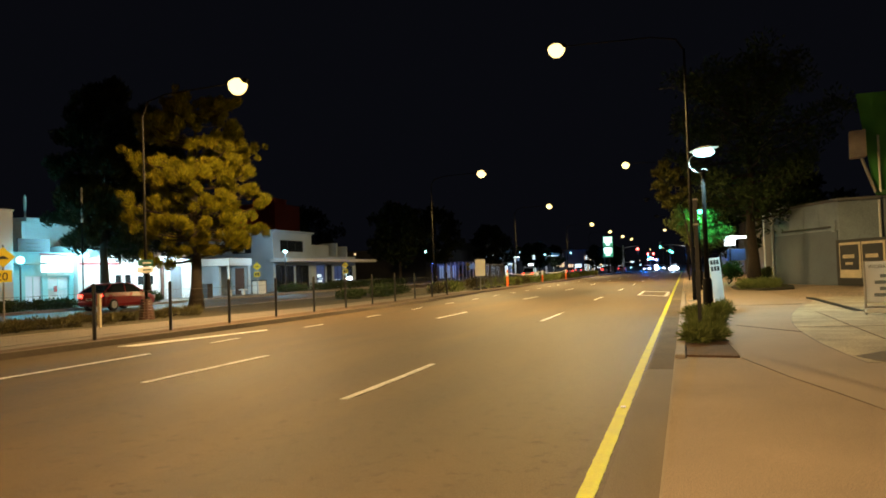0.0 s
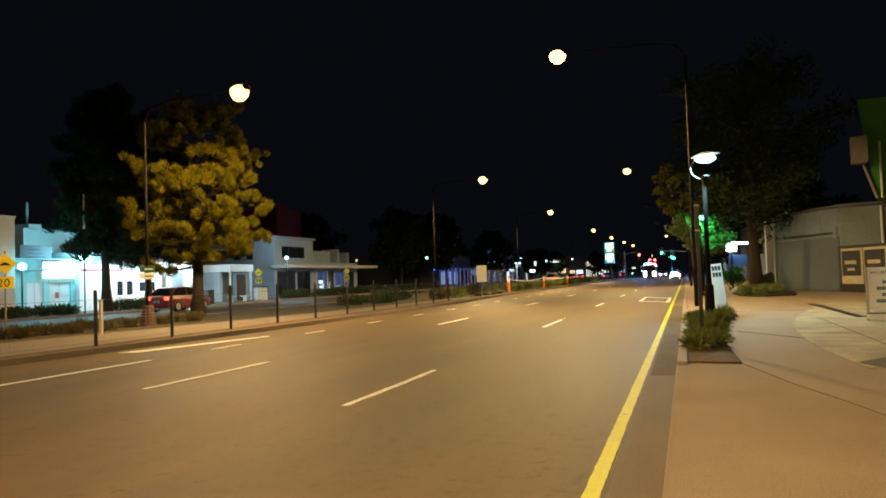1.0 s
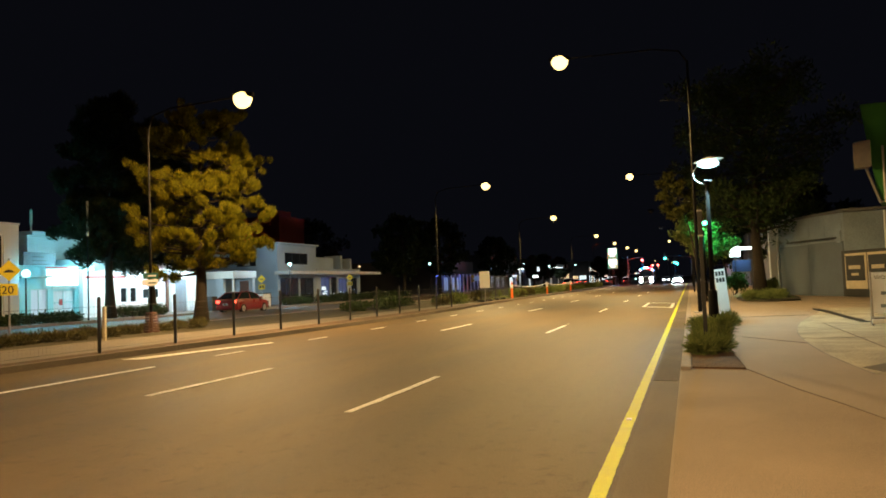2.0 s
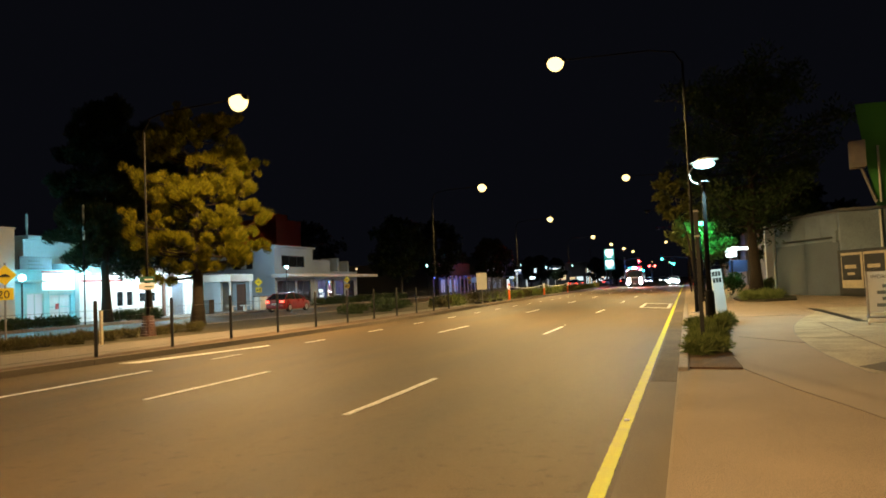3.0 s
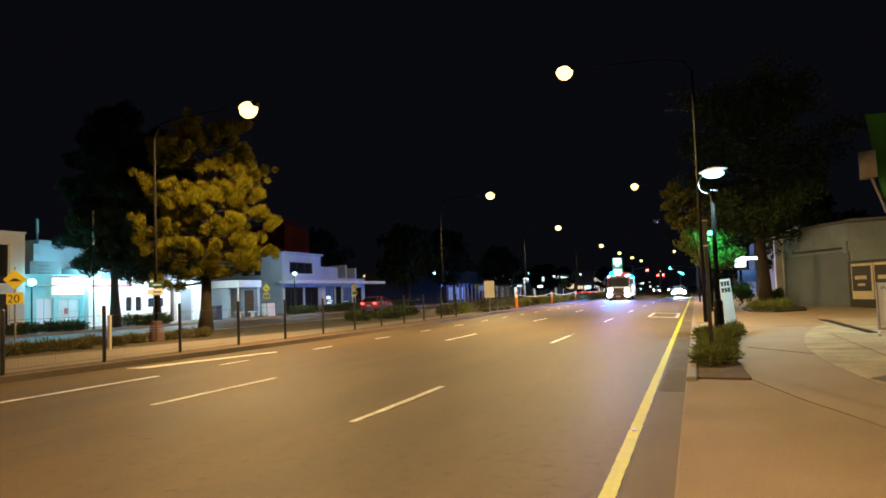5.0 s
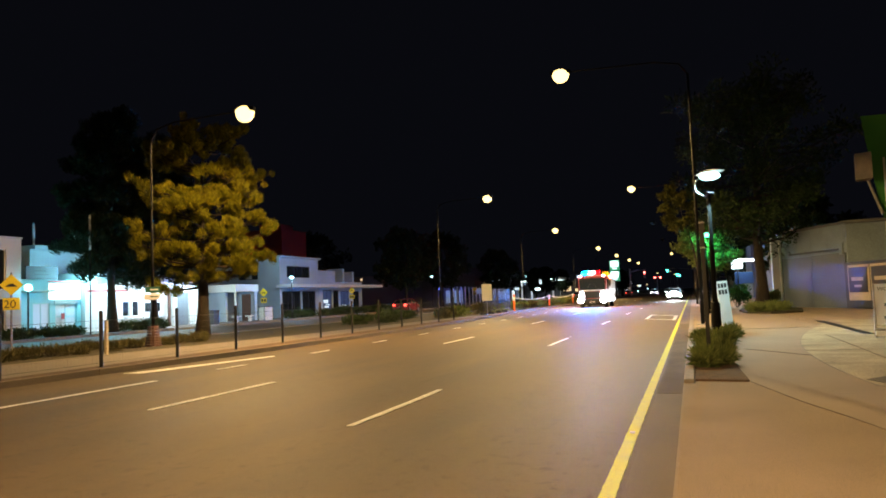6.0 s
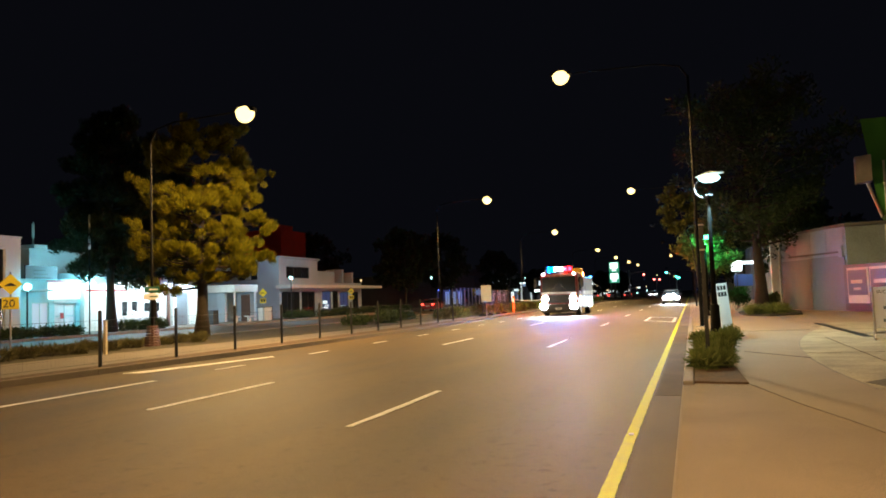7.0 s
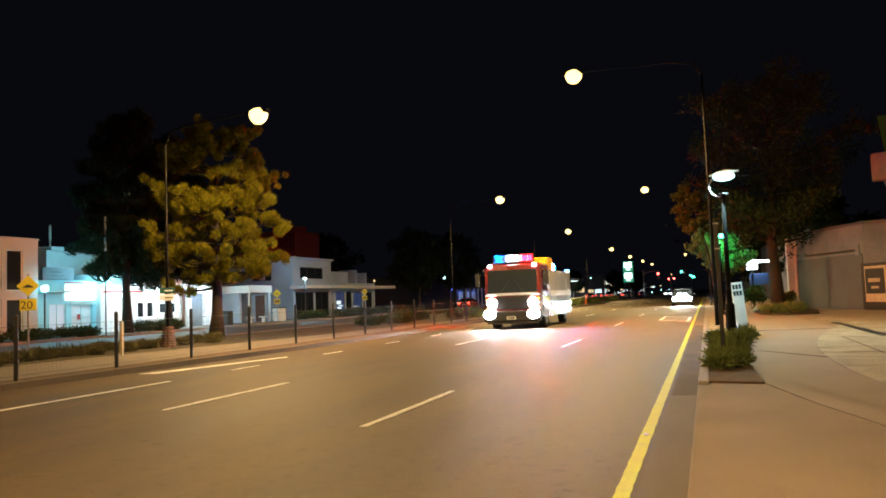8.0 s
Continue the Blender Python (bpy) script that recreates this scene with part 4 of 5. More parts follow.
for k in range(4):
    wall_between("wall_stain_panel", along(0.4 + 1.6 * k), along(1.95 + 1.6 * k), 0.02, 3.2, 4.2, GREY_WALL, t, 0.022)
part("downpipe", tube([(9.3, 41.62, 0.05), (9.3, 41.62, 4.3)], 0.06, 8), SIGN_WHITE, t)
# dark fence with banners
t = thing("banner_fence", "black fence hung with dark framed banners", "fence")
BANNER_EDGE = material("pale_banner_edge", (0.50, 0.42, 0.28), 0.7, vary=0.3, bump=0.05)
wall_between("backing", along(7.0), along(16.5), 0.06, 0.05, 2.35, BLACK, t, 0.25)
for k in range(5):
    s = 7.3 + k * 1.85
    wall_between("banner_edge", along(s), along(s + 1.75), 0.02, 0.45, 2.2, BANNER_EDGE, t, 0.275)
    wall_between("banner", along(s + 0.1), along(s + 1.62), 0.02, 0.85, 2.08, BLACK, t, 0.30)
    wall_between("text_bar", along(s + 0.35), along(s + 1.3), 0.01, 1.42, 1.6, BANNER_EDGE, t, 0.315)
    wall_between("text_bar", along(s + 0.55), along(s + 1.15), 0.01, 1.1, 1.22, BANNER_EDGE, t, 0.315)
# green building
t = thing("green_building", "tall green painted wall above the fence", "building")
b = bmesh.new()
lo, hi = [(8.35, 38.2), (20, 38.2), (20, 44), (9.8, 44)], [(7.8, 38.2), (20, 38.2), (20, 44), (9.3, 44)]
vl, vh = [b.verts.new((x, y, 4.5)) for x, y in lo], [b.verts.new((x, y, 9.0)) for x, y in hi]
b.faces.new(vl[::-1])
b.faces.new(vh)
for i in range(4):
    b.faces.new((vl[i], vl[(i + 1) % 4], vh[(i + 1) % 4], vh[i]))
part("green_wall", b, GREEN_WALL, t)
BOXMAT = material("dull_beige_box", (0.22, 0.19, 0.16), 0.8, vary=0.3)
part("sign_box", prism([(7.35, 37.7), (7.95, 37.3), (8.05, 38.19), (7.45, 38.4)], 6.0, 7.2), BOXMAT, t, "beige projecting box")
part("strut", tube([(7.9, 38.1, 6.0), (8.4, 38.1, 4.4)], 0.07, 6), GALV, t)
part("pipe", tube([(8.6, 38.1, 7.0), (8.6, 38.1, 4.4)], 0.05, 6), SIGN_WHITE, t)
# driveway apron and the smooth footpath band
edge = [(2.03 + (0.0128 * (y - 14.5) ** 2 if y > 14.5 else 0.013 * (14.5 - y) ** 2), y) for y in [10.9 + 0.63 * i for i in range(25)]]
structure("footpath_band", prism([(0.71, 11.4), (1.12, 9.53), (1.42, 8.48), (1.66, 7.53), (2.4, 4.8), (4.5, -4), (14, -4), (14, 9.5)] + edge + [(3.4, 37), (1.3, 37), (1.2, 25), (0.94, 19), (0.66, 15), (0.66, 13.2)], 0.0, 0.035), SMOOTH, "paler smooth concrete band of the footpath", "pavement")
structure("apron", prism([(x + 0.02, y + 0.02) for x, y in edge] + [(4.5, 30), (14, 30), (14, 9.6)], 0.0, 0.038), PAVER, "pale rough aggregate driveway apron", "paving")
structure("apron_edge", prism(edge + [(x + 0.018, y + 0.015) for x, y in reversed(edge)], 0.0, 0.041), KERB, "thin curved joint round the apron", "joint")
seam = [(0.71, 11.4), (1.12, 9.53), (1.42, 8.48), (1.66, 7.53), (2.4, 4.8)]
structure("footpath_seam", prism([(x - 0.005, y - 0.003) for x, y in seam] + [(x + 0.005, y + 0.003) for x, y in reversed(seam)], 0.02, 0.0375), GUTTER, "dark seam between the two footpath finishes", "joint")
structure("apron_patch", prism([(2.2, 11.6), (2.72, 12.25), (3.9, 12.3), (4.2, 10.6), (2.45, 10.85)], 0.0, 0.043), GUTTER, "dark asphalt patch on the driveway", "paving")
structure("drain", box(4.1, 4.35, 21.5, 29.5, 0.03, 0.046), BLACK, "dark slotted drain across the driveway", "drain")
for k, (a, bq) in enumerate((((1.0, 17.2), (2.06, 15.5)), ((1.25, 25), (3.4, 25.4)), ((3.22, 21.5), (3.1, 12.4)), ((2.1, 16.6), (5.6, 17.0)), ((4.6, 21.3), (4.4, 12.0)))):
    d = Vector((bq[0] - a[0], bq[1] - a[1])).normalized() * 0.012
    structure("pavement_joint", prism([(a[0] - d.y, a[1] + d.x), (a[0] + d.y, a[1] - d.x), (bq[0] + d.y, bq[1] - d.x), (bq[0] - d.y, bq[1] + d.x)], 0.02, 0.042), SOIL, "dark joint in the footpath", "joint")
for x, y in ((-0.64, 7.5), (-3.72, 23.3)):
    t = thing("road_stud", "small reflective stud on the road", "road stud", pose(x, y, 0.006), "road studs")
    part("stud", box(-0.025, 0.025, -0.03, 0.03, 0, 0.014, 0.005), SIGN_WHITE, t)

# posts in the bed
t = thing("square_post", "slim dark square steel post in the bed", "post", pose(0.21, 14.0, 0.07))
part("shaft", box(-0.035, 0.035, -0.035, 0.035, 0, 2.52, 0.006), DARK_METAL, t)
part("sleeve", box(-0.042, 0.042, -0.042, 0.042, 1.98, 2.5, 0.006), BLACK, t)
for z in (2.02, 2.47):
    part("band", box(-0.047, 0.047, -0.047, 0.047, z, z + 0.03), GALV, t, "pale steel band")
t = thing("address_totem", "leaning white totem board with black figures", "sign board", pose(0.98, 24.6, 0.07, 0, -5, 6))
part("board", prism([(-0.16, -0.05), (0.16, -0.05), (0.16, 0.05), (-0.16, 0.05)], 0, 1.5), SIGN_WHITE, t)
for k, z in enumerate((1.36, 1.16)):
    for j in range(3):
        part("figure_bar", box(-0.13 + 0.09 * j, -0.06 + 0.09 * j, -0.058, -0.051, z - 0.07, z + 0.07), BLACK, t)
t = thing("service_pillar", "small dark utility pillar beside the lamp", "utility pillar", pose(0.35, 30.5, 0.03))
part("body", box(-0.12, 0.12, -0.1, 0.1, 0, 0.75, 0.02), DARK_METAL, t)
part("cap", box(-0.14, 0.14, -0.12, 0.12, 0.75, 0.8, 0.01), DARK_METAL, t)
# A-frame sign
def lettering(text, size, mat, parent, m, name="lettering"):
    c = bpy.data.curves.new(name, "FONT")
    c.body, c.size, c.extrude = text, size, 0.002
    o = new(name, c)
    o.parent, o.matrix_basis = parent, m
    c.materials.append(mat)
    return o


CORFLUTE = bpy.data.materials.new("white_fluted_plastic_sheet")
CORFLUTE.use_nodes = True
cn, cl = CORFLUTE.node_tree.nodes, CORFLUTE.node_tree.links
cb = cn["Principled BSDF"]
cb.inputs["Base Color"].default_value = (0.86, 0.87, 0.88, 1)
cb.inputs["Roughness"].default_value = 0.45
ct, cm = cn.new("ShaderNodeBsdfTranslucent"), cn.new("ShaderNodeMixShader")
ct.inputs["Color"].default_value = (0.80, 0.82, 0.84, 1)
cm.inputs["Fac"].default_value = 0.35
cl.new(cb.outputs[0], cm.inputs[1])
cl.new(ct.outputs[0], cm.inputs[2])
cl.new(cm.outputs[0], cn["Material Output"].inputs["Surface"])
t = thing("a_frame_sign", "white folding sign board on a steel frame", "sign board", pose(4.45, 19.7, 0.052, 0, 0, -8))
part("panel", box(-0.40, 0.40, -0.02, -0.008, 0.30, 1.27), CORFLUTE, t, m=pose(0, 0, 0, -7, 0, 0))
part("rear_brace", box(-0.40, 0.40, -0.02, 0.02, 0.56, 0.60), GALV, t, m=pose(0, 0.32, 0, 7, 0, 0))
for x in (-0.42, 0.42):
    part("leg", box(x - 0.02, x + 0.02, -0.03, 0.03, 0, 1.29), GALV, t, m=pose(0, 0, 0, -7, 0, 0))
    part("leg", box(x - 0.02, x + 0.02, -0.03, 0.03, 0, 1.29), GALV, t, m=pose(0, 0.32, 0, 7, 0, 0))
part("tray", box(-0.44, 0.1, -0.12, 0.1, 0.06, 0.16, 0.01), SIGN_WHITE, t)
part("foot_bar", box(-0.46, 0.46, -0.02, 0.38, 0.16, 0.2), GALV, t)
lettering("WORK", 0.125, BLACK, t, pose(-0.36, -0.156, 1.1, 83, 0, 0))
part("red_bar", box(0.09, 0.34, -0.024, -0.02, 1.08, 1.18), RED_TRIM, t, m=pose(0, 0, 0, -7, 0, 0))
for k, (a, c) in enumerate(((-0.1, 0.22), (-0.22, 0.3), (-0.12, 0.24), (-0.24, 0.32))):
    part("text_bar", box(a, c, -0.026, -0.021, 0.88 - 0.15 * k, 0.96 - 0.15 * k), GREY_WALL, t, m=pose(0, 0, 0, -7, 0, 0))
# lit sign and green lamp beyond the tree
t = thing("lit_sign", "glowing white projecting shop sign on a post", "sign", pose(3.0, 55, 0.03))
part("post", box(-0.05, 0.05, -0.05, 0.05, 0, 2.7), DARK_METAL, t)
part("light_box", box(-0.35, 0.35, -0.1, 0.1, 2.55, 3.25, 0.04), LIT_WHITE, t, "glowing rounded box")
part("light_bar", box(0.36, 1.35, -0.06, 0.06, 3.02, 3.2, 0.02), LIT_WHITE, t, "glowing white bar")
part("blue_panel", box(-0.2, 1.0, -0.05, 0.05, 1.5, 2.3, 0.01), material("blue_panel", (0.03, 0.08, 0.22), 0.5, vary=0.2), t)
lamp("lit_sign_light", "POINT", pose(3.2, 54.6, 3.0), (0.8, 0.97, 1.0), 120, 0.2)
# green lamp post made up as the source of the tree's green light
path_lamp(0.9, 48.7, 4.6, 650, glow("green_lamp_glow", (0.1, 1.0, 0.55), 8), (0.08, 1.0, 0.42), cone=135, tilt=48)
far = building_shell("right_far_shop", "dark shop building beyond the footpath tree", 6.5, 20, 52, 80, 5.0, DARK_WALL, [])
part("lit_doorway", box(6.38, 6.49, 53.0, 55.5, 0.4, 3.2), LIT_SHOP, far, "white lit shopfront")
far = building_shell("right_far_shop", "dark shop building beyond the footpath tree", 6.0, 20, 84, 140, 5.6, DARK_WALL, [])


# ---------------------------------------------------------------- signs on the left
def hump_sign(x, y, z, height, readable, turn):
    t = thing("hump_sign", "yellow diamond warning sign above a small plate", "road sign", pose(x, y, z, 0, 0, turn), "speed hump signs")
    part("post", tube([(0, 0.03, 0), (0, 0.03, height + 0.4)], 0.03, 8), GALV, t)
    b = prism([(-0.235, -0.235), (0.235, -0.235), (0.235, 0.235), (-0.235, 0.235)], -0.008, 0.008)
    part("diamond", b, SIGN_YELLOW, t, m=pose(0, -0.012, height, 90, 45, 0))
    hp = [(-0.17 + 0.34 * i / 10, 0.10 * math.sin(math.pi * i / 10)) for i in range(11)]
    part("hump_symbol", prism(hp, -0.004, 0.004), BLACK, t, m=pose(0, -0.024, height - 0.06, 90, 0, 0))
    p = part("speed_plate", box(-0.24, 0.24, -0.02, -0.004, height - 0.80, height - 0.42, 0.004), SIGN_YELLOW, t)
    if readable:
        lettering("20", 0.36, BLACK, p, pose(-0.22, -0.023, height - 0.74, 90, 0, 0))
    else:
        part("figure_bar", box(-0.17, -0.02, -0.024, -0.02, height - 0.72, height - 0.5), BLACK, p)
        part("figure_bar", box(0.03, 0.18, -0.024, -0.02, height - 0.72, height - 0.5), BLACK, p)
    return t


hump_sign(-20.75, 18.05, 0.1, 2.25, True, 42)
hump_sign(-31.4, 49.6, 0.13, 2.2, False, 20)
hump_sign(-31.6, 65.6, 0.13, 2.3, False, 20)
hump_sign(-31.6, 108.5, 0.13, 2.3, False, 15)
hump_sign(-31.6, 139.0, 0.13, 2.3, False, 12)
t = thing("direction_sign", "green and white direction blades on the lamp pole", "road sign", pose(-17.6, 20.88, 1.6, 0, 0, 38))
part("blade", box(-0.24, 0.24, -0.12, -0.09, 0.36, 0.56, 0.004), SIGN_GREEN, t)
part("blade", box(-0.28, 0.24, -0.12, -0.09, 0.12, 0.33, 0.004), SIGN_WHITE, t, "white blade")
for z in (0.44, 0.2):
    part("text_bar", box(-0.08, 0.18, -0.128, -0.121, z, z + 0.04), SIGN_WHITE if z > 0.3 else SIGN_GREEN, t)
part("clamp", box(-0.13, 0.13, -0.09, 0.12, 0.1, 0.15), GALV, t)
t = thing("pole_guard", "ringed brown guard round the pole base", "guard", pose(-17.7, 21.0, 0.1))
for k in range(8):
    part("ring", tube([(0, 0, 0.02 + 0.09 * k), (0, 0, 0.085 + 0.09 * k)], 0.27 - 0.012 * k, 12), BROWN, t)
t = thing("marker_post", "pale timber marker post behind the fence", "post", pose(-16.2, 17.25, 0.12))
part("shaft", box(-0.045, 0.045, -0.045, 0.045, 0, 0.98, 0.01), BANNER_EDGE, t)
part("cap", box(-0.05, 0.05, -0.05, 0.05, 0.98, 1.0, 0.005), GALV, t)
t = thing("board_sign", "white blank backed road sign on a post", "road sign", pose(-12.95, 47.3, 0.12, 0, 0, 12))
part("panel", box(-0.34, 0.34, -0.012, 0.012, 0.95, 2.05, 0.004), SIGN_WHITE, t)
part("post", tube([(0, 0.03, 0), (0, 0.03, 1.9)], 0.035, 8), GALV, t)
t = thing("traffic_post", "orange and white hazard post on the median", "hazard post", pose(-13.4, 57.0, 0.12))
ORANGE = material("hazard_orange", (0.85, 0.16, 0.02), 0.5, vary=0.15, bump=0)
part("shaft", tube([(0, 0, 0), (0, 0, 0.8)], 0.09, 10), ORANGE, t)
part("collar", tube([(0, 0, 0.8), (0, 0, 1.1)], 0.1, 10), SIGN_WHITE, t, "white reflective collar")
part("cap", tube([(0, 0, 1.1), (0, 0, 1.3)], [0.09, 0.05], 10), ORANGE, t)
HOARD = material("grey_mesh_panel", (0.07, 0.07, 0.075), 0.5, 0.3, vary=0.3, scale=2, fine=30)
t = thing("hoarding", "temporary grey steel fence panels on the median", "barrier")
panel_bm = bmesh.new()
for z in (0.25, 0.98, 1.72):
    add_tube(panel_bm, [(0, 0, z), (0, 1.92, z)], 0.019, 6)
for y in (0, 1.92):
    add_tube(panel_bm, [(0, y, 0.13), (0, y, 1.74)], 0.019, 6)
for q in range(1, 32):
    add_tube(panel_bm, [(0, 0.06 * q, 0.25), (0, 0.06 * q, 1.72)], 0.006, 3)
panel_one = part("panel", panel_bm, HOARD, t, m=pose(-13.6, 48.6, 0.12))
foot_one = part("foot", box(-0.25, 0.25, -0.1, 0.1, 0, 0.13, 0.02), BLACK, t, m=pose(-13.6, 48.6, 0.12))
for k in range(1, 4):
    share("panel", panel_one, t, pose(-13.6, 48.6 + 2.0 * k, 0.12))
    share("foot", foot_one, t, pose(-13.6, 48.6 + 2.0 * k, 0.12))
t = thing("barrier_tape", "sagging white barrier tape between posts", "barrier tape")
for y0, y1 in ((57.0, 72.0), (72.0, 87.0)):
    pts = [(-13.4, y0 + (y1 - y0) * i / 8, 1.15 - 0.22 * math.sin(math.pi * i / 8)) for i in range(9)]
    part("tape", tube(pts, 0.03, 4), SIGN_WHITE, t)
for y in (72.0, 87.0):
    q = thing("tape_post", "short orange and white tape post", "hazard post", pose(-13.4, y, 0.12), "tape posts")
    part("shaft", tube([(0, 0, 0), (0, 0, 0.7)], 0.08, 8), ORANGE, q)
    part("collar", tube([(0, 0, 0.7), (0, 0, 1.15)], 0.09, 8), SIGN_WHITE, q)

# ---------------------------------------------------------------- far end: pylon sign, traffic signals, lights
t = thing("pylon_sign", "tall green and white lit price pylon", "sign", pose(-14.5, 150, 0.1))
part("column", box(-0.25, 0.25, -0.15, 0.15, 0, 3.4), DARK_METAL, t)
SIGN_GLOW_G = glow("lit_green", (0.03, 0.45, 0.22), 0.6)
RED_DIM = glow("lit_red_sign", (1.0, 0.1, 0.1), 1.5)
for z0 in (3.2, 5.3):
    p = part("cabinet", box(-0.95, 0.95, -0.2, 0.2, z0, z0 + 2.0, 0.05), SIGN_GLOW_G, t, "lit green cabinet")
    part("light_panel", box(-0.72, 0.72, -0.24, -0.205, z0 + 0.75, z0 + 1.85), LIT_WHITE, p, "white lit panel")
    part("text_bar", box(-0.4, 0.4, -0.24, -0.205, z0 + 0.3, z0 + 0.5), LIT_WHITE, p)
# fuel station with a lit canopy behind the pylon
t = thing("fuel_canopy", "fuel station canopy with a bright white soffit", "fuel station", pose(-37.5, 192, 0.13))
part("canopy", box(-6, 6, -9, 9, 4.6, 5.3, 0.05), SIGN_WHITE, t)
part("fascia", box(-6.04, 6.04, -9.06, -9.005, 4.65, 5.25), SIGN_GREEN, t, "green fascia")
part("soffit", box(-5.7, 5.7, -8.7, 8.7, 4.55, 4.59), LIT_WHITE, t, "glowing white soffit")
for x in (-4, 4):
    for y in (-6, 6):
        part("column", box(x - 0.2, x + 0.2, y - 0.2, y + 0.2, 0, 4.55), SIGN_WHITE, t)
for k, (x, y, z, w, h, g_) in enumerate(((-31.8, 138, 2.2, 1.4, 0.6, LIT_SHOP), (-32.0, 146, 3.1, 1.0, 1.0, LIT_BLUE), (-31.6, 157, 2.0, 1.8, 0.8, LIT_WHITE), (-31.9, 162, 3.4, 0.8, 1.6, LIT_SHOP), (-19.5, 178, 2.0, 1.6, 0.7, LIT_SHOP), (-22.0, 183, 3.0, 0.7, 1.2, LIT_WARM), (-17.0, 190, 1.9, 1.5, 0.6, LIT_WHITE), (-15.2, 176, 2.3, 0.6, 0.9, RED_DIM), (-18.2, 171, 1.8, 0.9, 0.5, LIT_WARM), (-12.9, 196, 2.2, 1.1, 0.7, LIT_SHOP))):
    q = thing("shop_sign", "small glowing shop sign on a dark post", "sign", pose(x, y, 0.13 if x < -31.15 else 0.0), "distant shop signs")
    part("post", box(-0.05, 0.05, -0.05, 0.05, 0, z), DARK_METAL, q)
    part("light_box", box(-w * 0.3, w * 0.3, -0.1, 0.1, z, z + h * 0.6, 0.03), g_, q, "glowing box")
RED_GLOW, GREEN_GLOW = glow("signal_red", (1.0, 0.06, 0.05), 25), glow("signal_green", (0.05, 1.0, 0.6), 18)


def signal_head(parent, x, y, z, glow_mat):
    h = part("signal_head", box(x - 0.22, x + 0.22, y, y + 0.25, z - 0.65, z + 0.65, 0.03), BLACK, parent)
    for k in range(3):
        lit = (k == 0) == (glow_mat is RED_GLOW) and k in (0, 2)
        b = tube([(x, y - 0.03, z + 0.42 - 0.42 * k), (x, y - 0.005, z + 0.42 - 0.42 * k)], 0.2 if lit else 0.13, 14)
        part("lens", b, glow_mat if lit else WINDOW, h, "glowing lens" if lit else "")


def signal_mast(x, y, arm, heads, height=5.6):
    t = thing("traffic_signal", "traffic signal mast with lit signal heads", "traffic light", pose(x, y, 0.0), "traffic signals")
    part("pole", tube([(0, 0, 0), (0, 0, height)], [0.12, 0.09], 10), GALV, t)
    if arm:
        part("arm", tube([(0, 0, height - 0.7), (arm * 0.5, 0, height - 0.35), (arm, 0, height - 0.3)], [0.07, 0.05, 0.04], 8), GALV, t)
    for hx, hz, g_ in heads:
        signal_head(t, hx, -0.2, hz, g_)


signal_mast(-11.6, 150, 3.0, [(2.8, 4.3, RED_GLOW)])
signal_mast(0.5, 150, -5.2, [(-5.0, 5.3, GREEN_GLOW), (-2.8, 4.2, GREEN_GLOW)])
signal_mast(-3.2, 176, 0, [(0, 4.9, GREEN_GLOW)], 5.2)
signal_mast(-7.6, 176, 0, [(-0.5, 3.6, RED_GLOW), (0.7, 3.6, RED_GLOW)], 4.4)
# last six low globes are added in place of car lights at the crossing
for x, y, z, g_ in ((-62, 118, 5.6, MERCURY_GLOW), (-50, 100, 4.3, LIT_WARM), (-47, 101, 4.4, LIT_WARM), (-34, 96, 4.2, MERCURY_GLOW), (-33.4, 126, 4.6, MERCURY_GLOW), (-33, 152, 5.0, MERCURY_GLOW), (-30, 165, 4.6, MERCURY_GLOW), (-41, 84, 3.8, MERCURY_GLOW), (-26, 178, 5, MERCURY_GLOW), (-24, 205, 5.5, LIT_WARM), (-21, 232, 5, MERCURY_GLOW), (-20, 206, 4, MERCURY_GLOW), (-17.8, 222, 3.5, LIT_WARM), (2.4, 230, 5, LIT_WARM), (-8, 300, 8, LIT_WARM), (-5, 340, 8, SODIUM_GLOW), (-14, 330, 8.2, SODIUM_GLOW), (-9, 420, 9, SODIUM_GLOW), (-16.2, 208, 1.3, LIT_WARM), (-14.6, 214, 1.0, MERCURY_GLOW), (-15.4, 225, 2.6, LIT_WARM), (-13.2, 236, 1.6, MERCURY_GLOW), (-14.0, 248, 3.0, LIT_WARM), (-12.2, 262, 1.4, MERCURY_GLOW)):
    t = thing("far_lamp", "distant lamp glowing on a dark post", "lamp post", pose(x, y, 0.13 if -60 < x < -31.2 and y < 300 else -0.06 if y > 300 else 0.0), "distant lamps")
    part("pole", tube([(0, 0, 0), (0, 0, z - 0.2)], 0.05, 6), DARK_METAL, t)
    b = bmesh.new()
    bmesh.ops.create_uvsphere(b, u_segments=10, v_segments=6, radius=0.19)
    part("globe", b, g_, t, "glowing globe", m=pose(0, 0, z), smooth=True)


# ---------------------------------------------------------------- vehicles
RUBBER = material("tyre_rubber", (0.02, 0.02, 0.02), 0.8, vary=0.3, bump=0.1)
ALLOY = material("alloy_rim", (0.5, 0.5, 0.52), 0.35, 0.8, vary=0.15, bump=0)
TAIL = glow("tail_lamp_glow", (1.0, 0.05, 0.03), 9, (0.3, 0.01, 0.01))
BRAKE_DIM = glow("tail_lamp_dim", (1.0, 0.05, 0.03), 4, (0.3, 0.01, 0.01))
HEAD = glow("headlamp_glow", (0.86, 0.93, 1.0), 430)
HEAD_FAR = glow("headlamp_glow_low", (0.80, 0.97, 1.0), 700)
HEAD_DARK = glass("headlamp_lens", (0.3, 0.3, 0.32))
HEAD_OFF = glow("headlamp_glow_small", (0.9, 0.95, 1.0), 14)


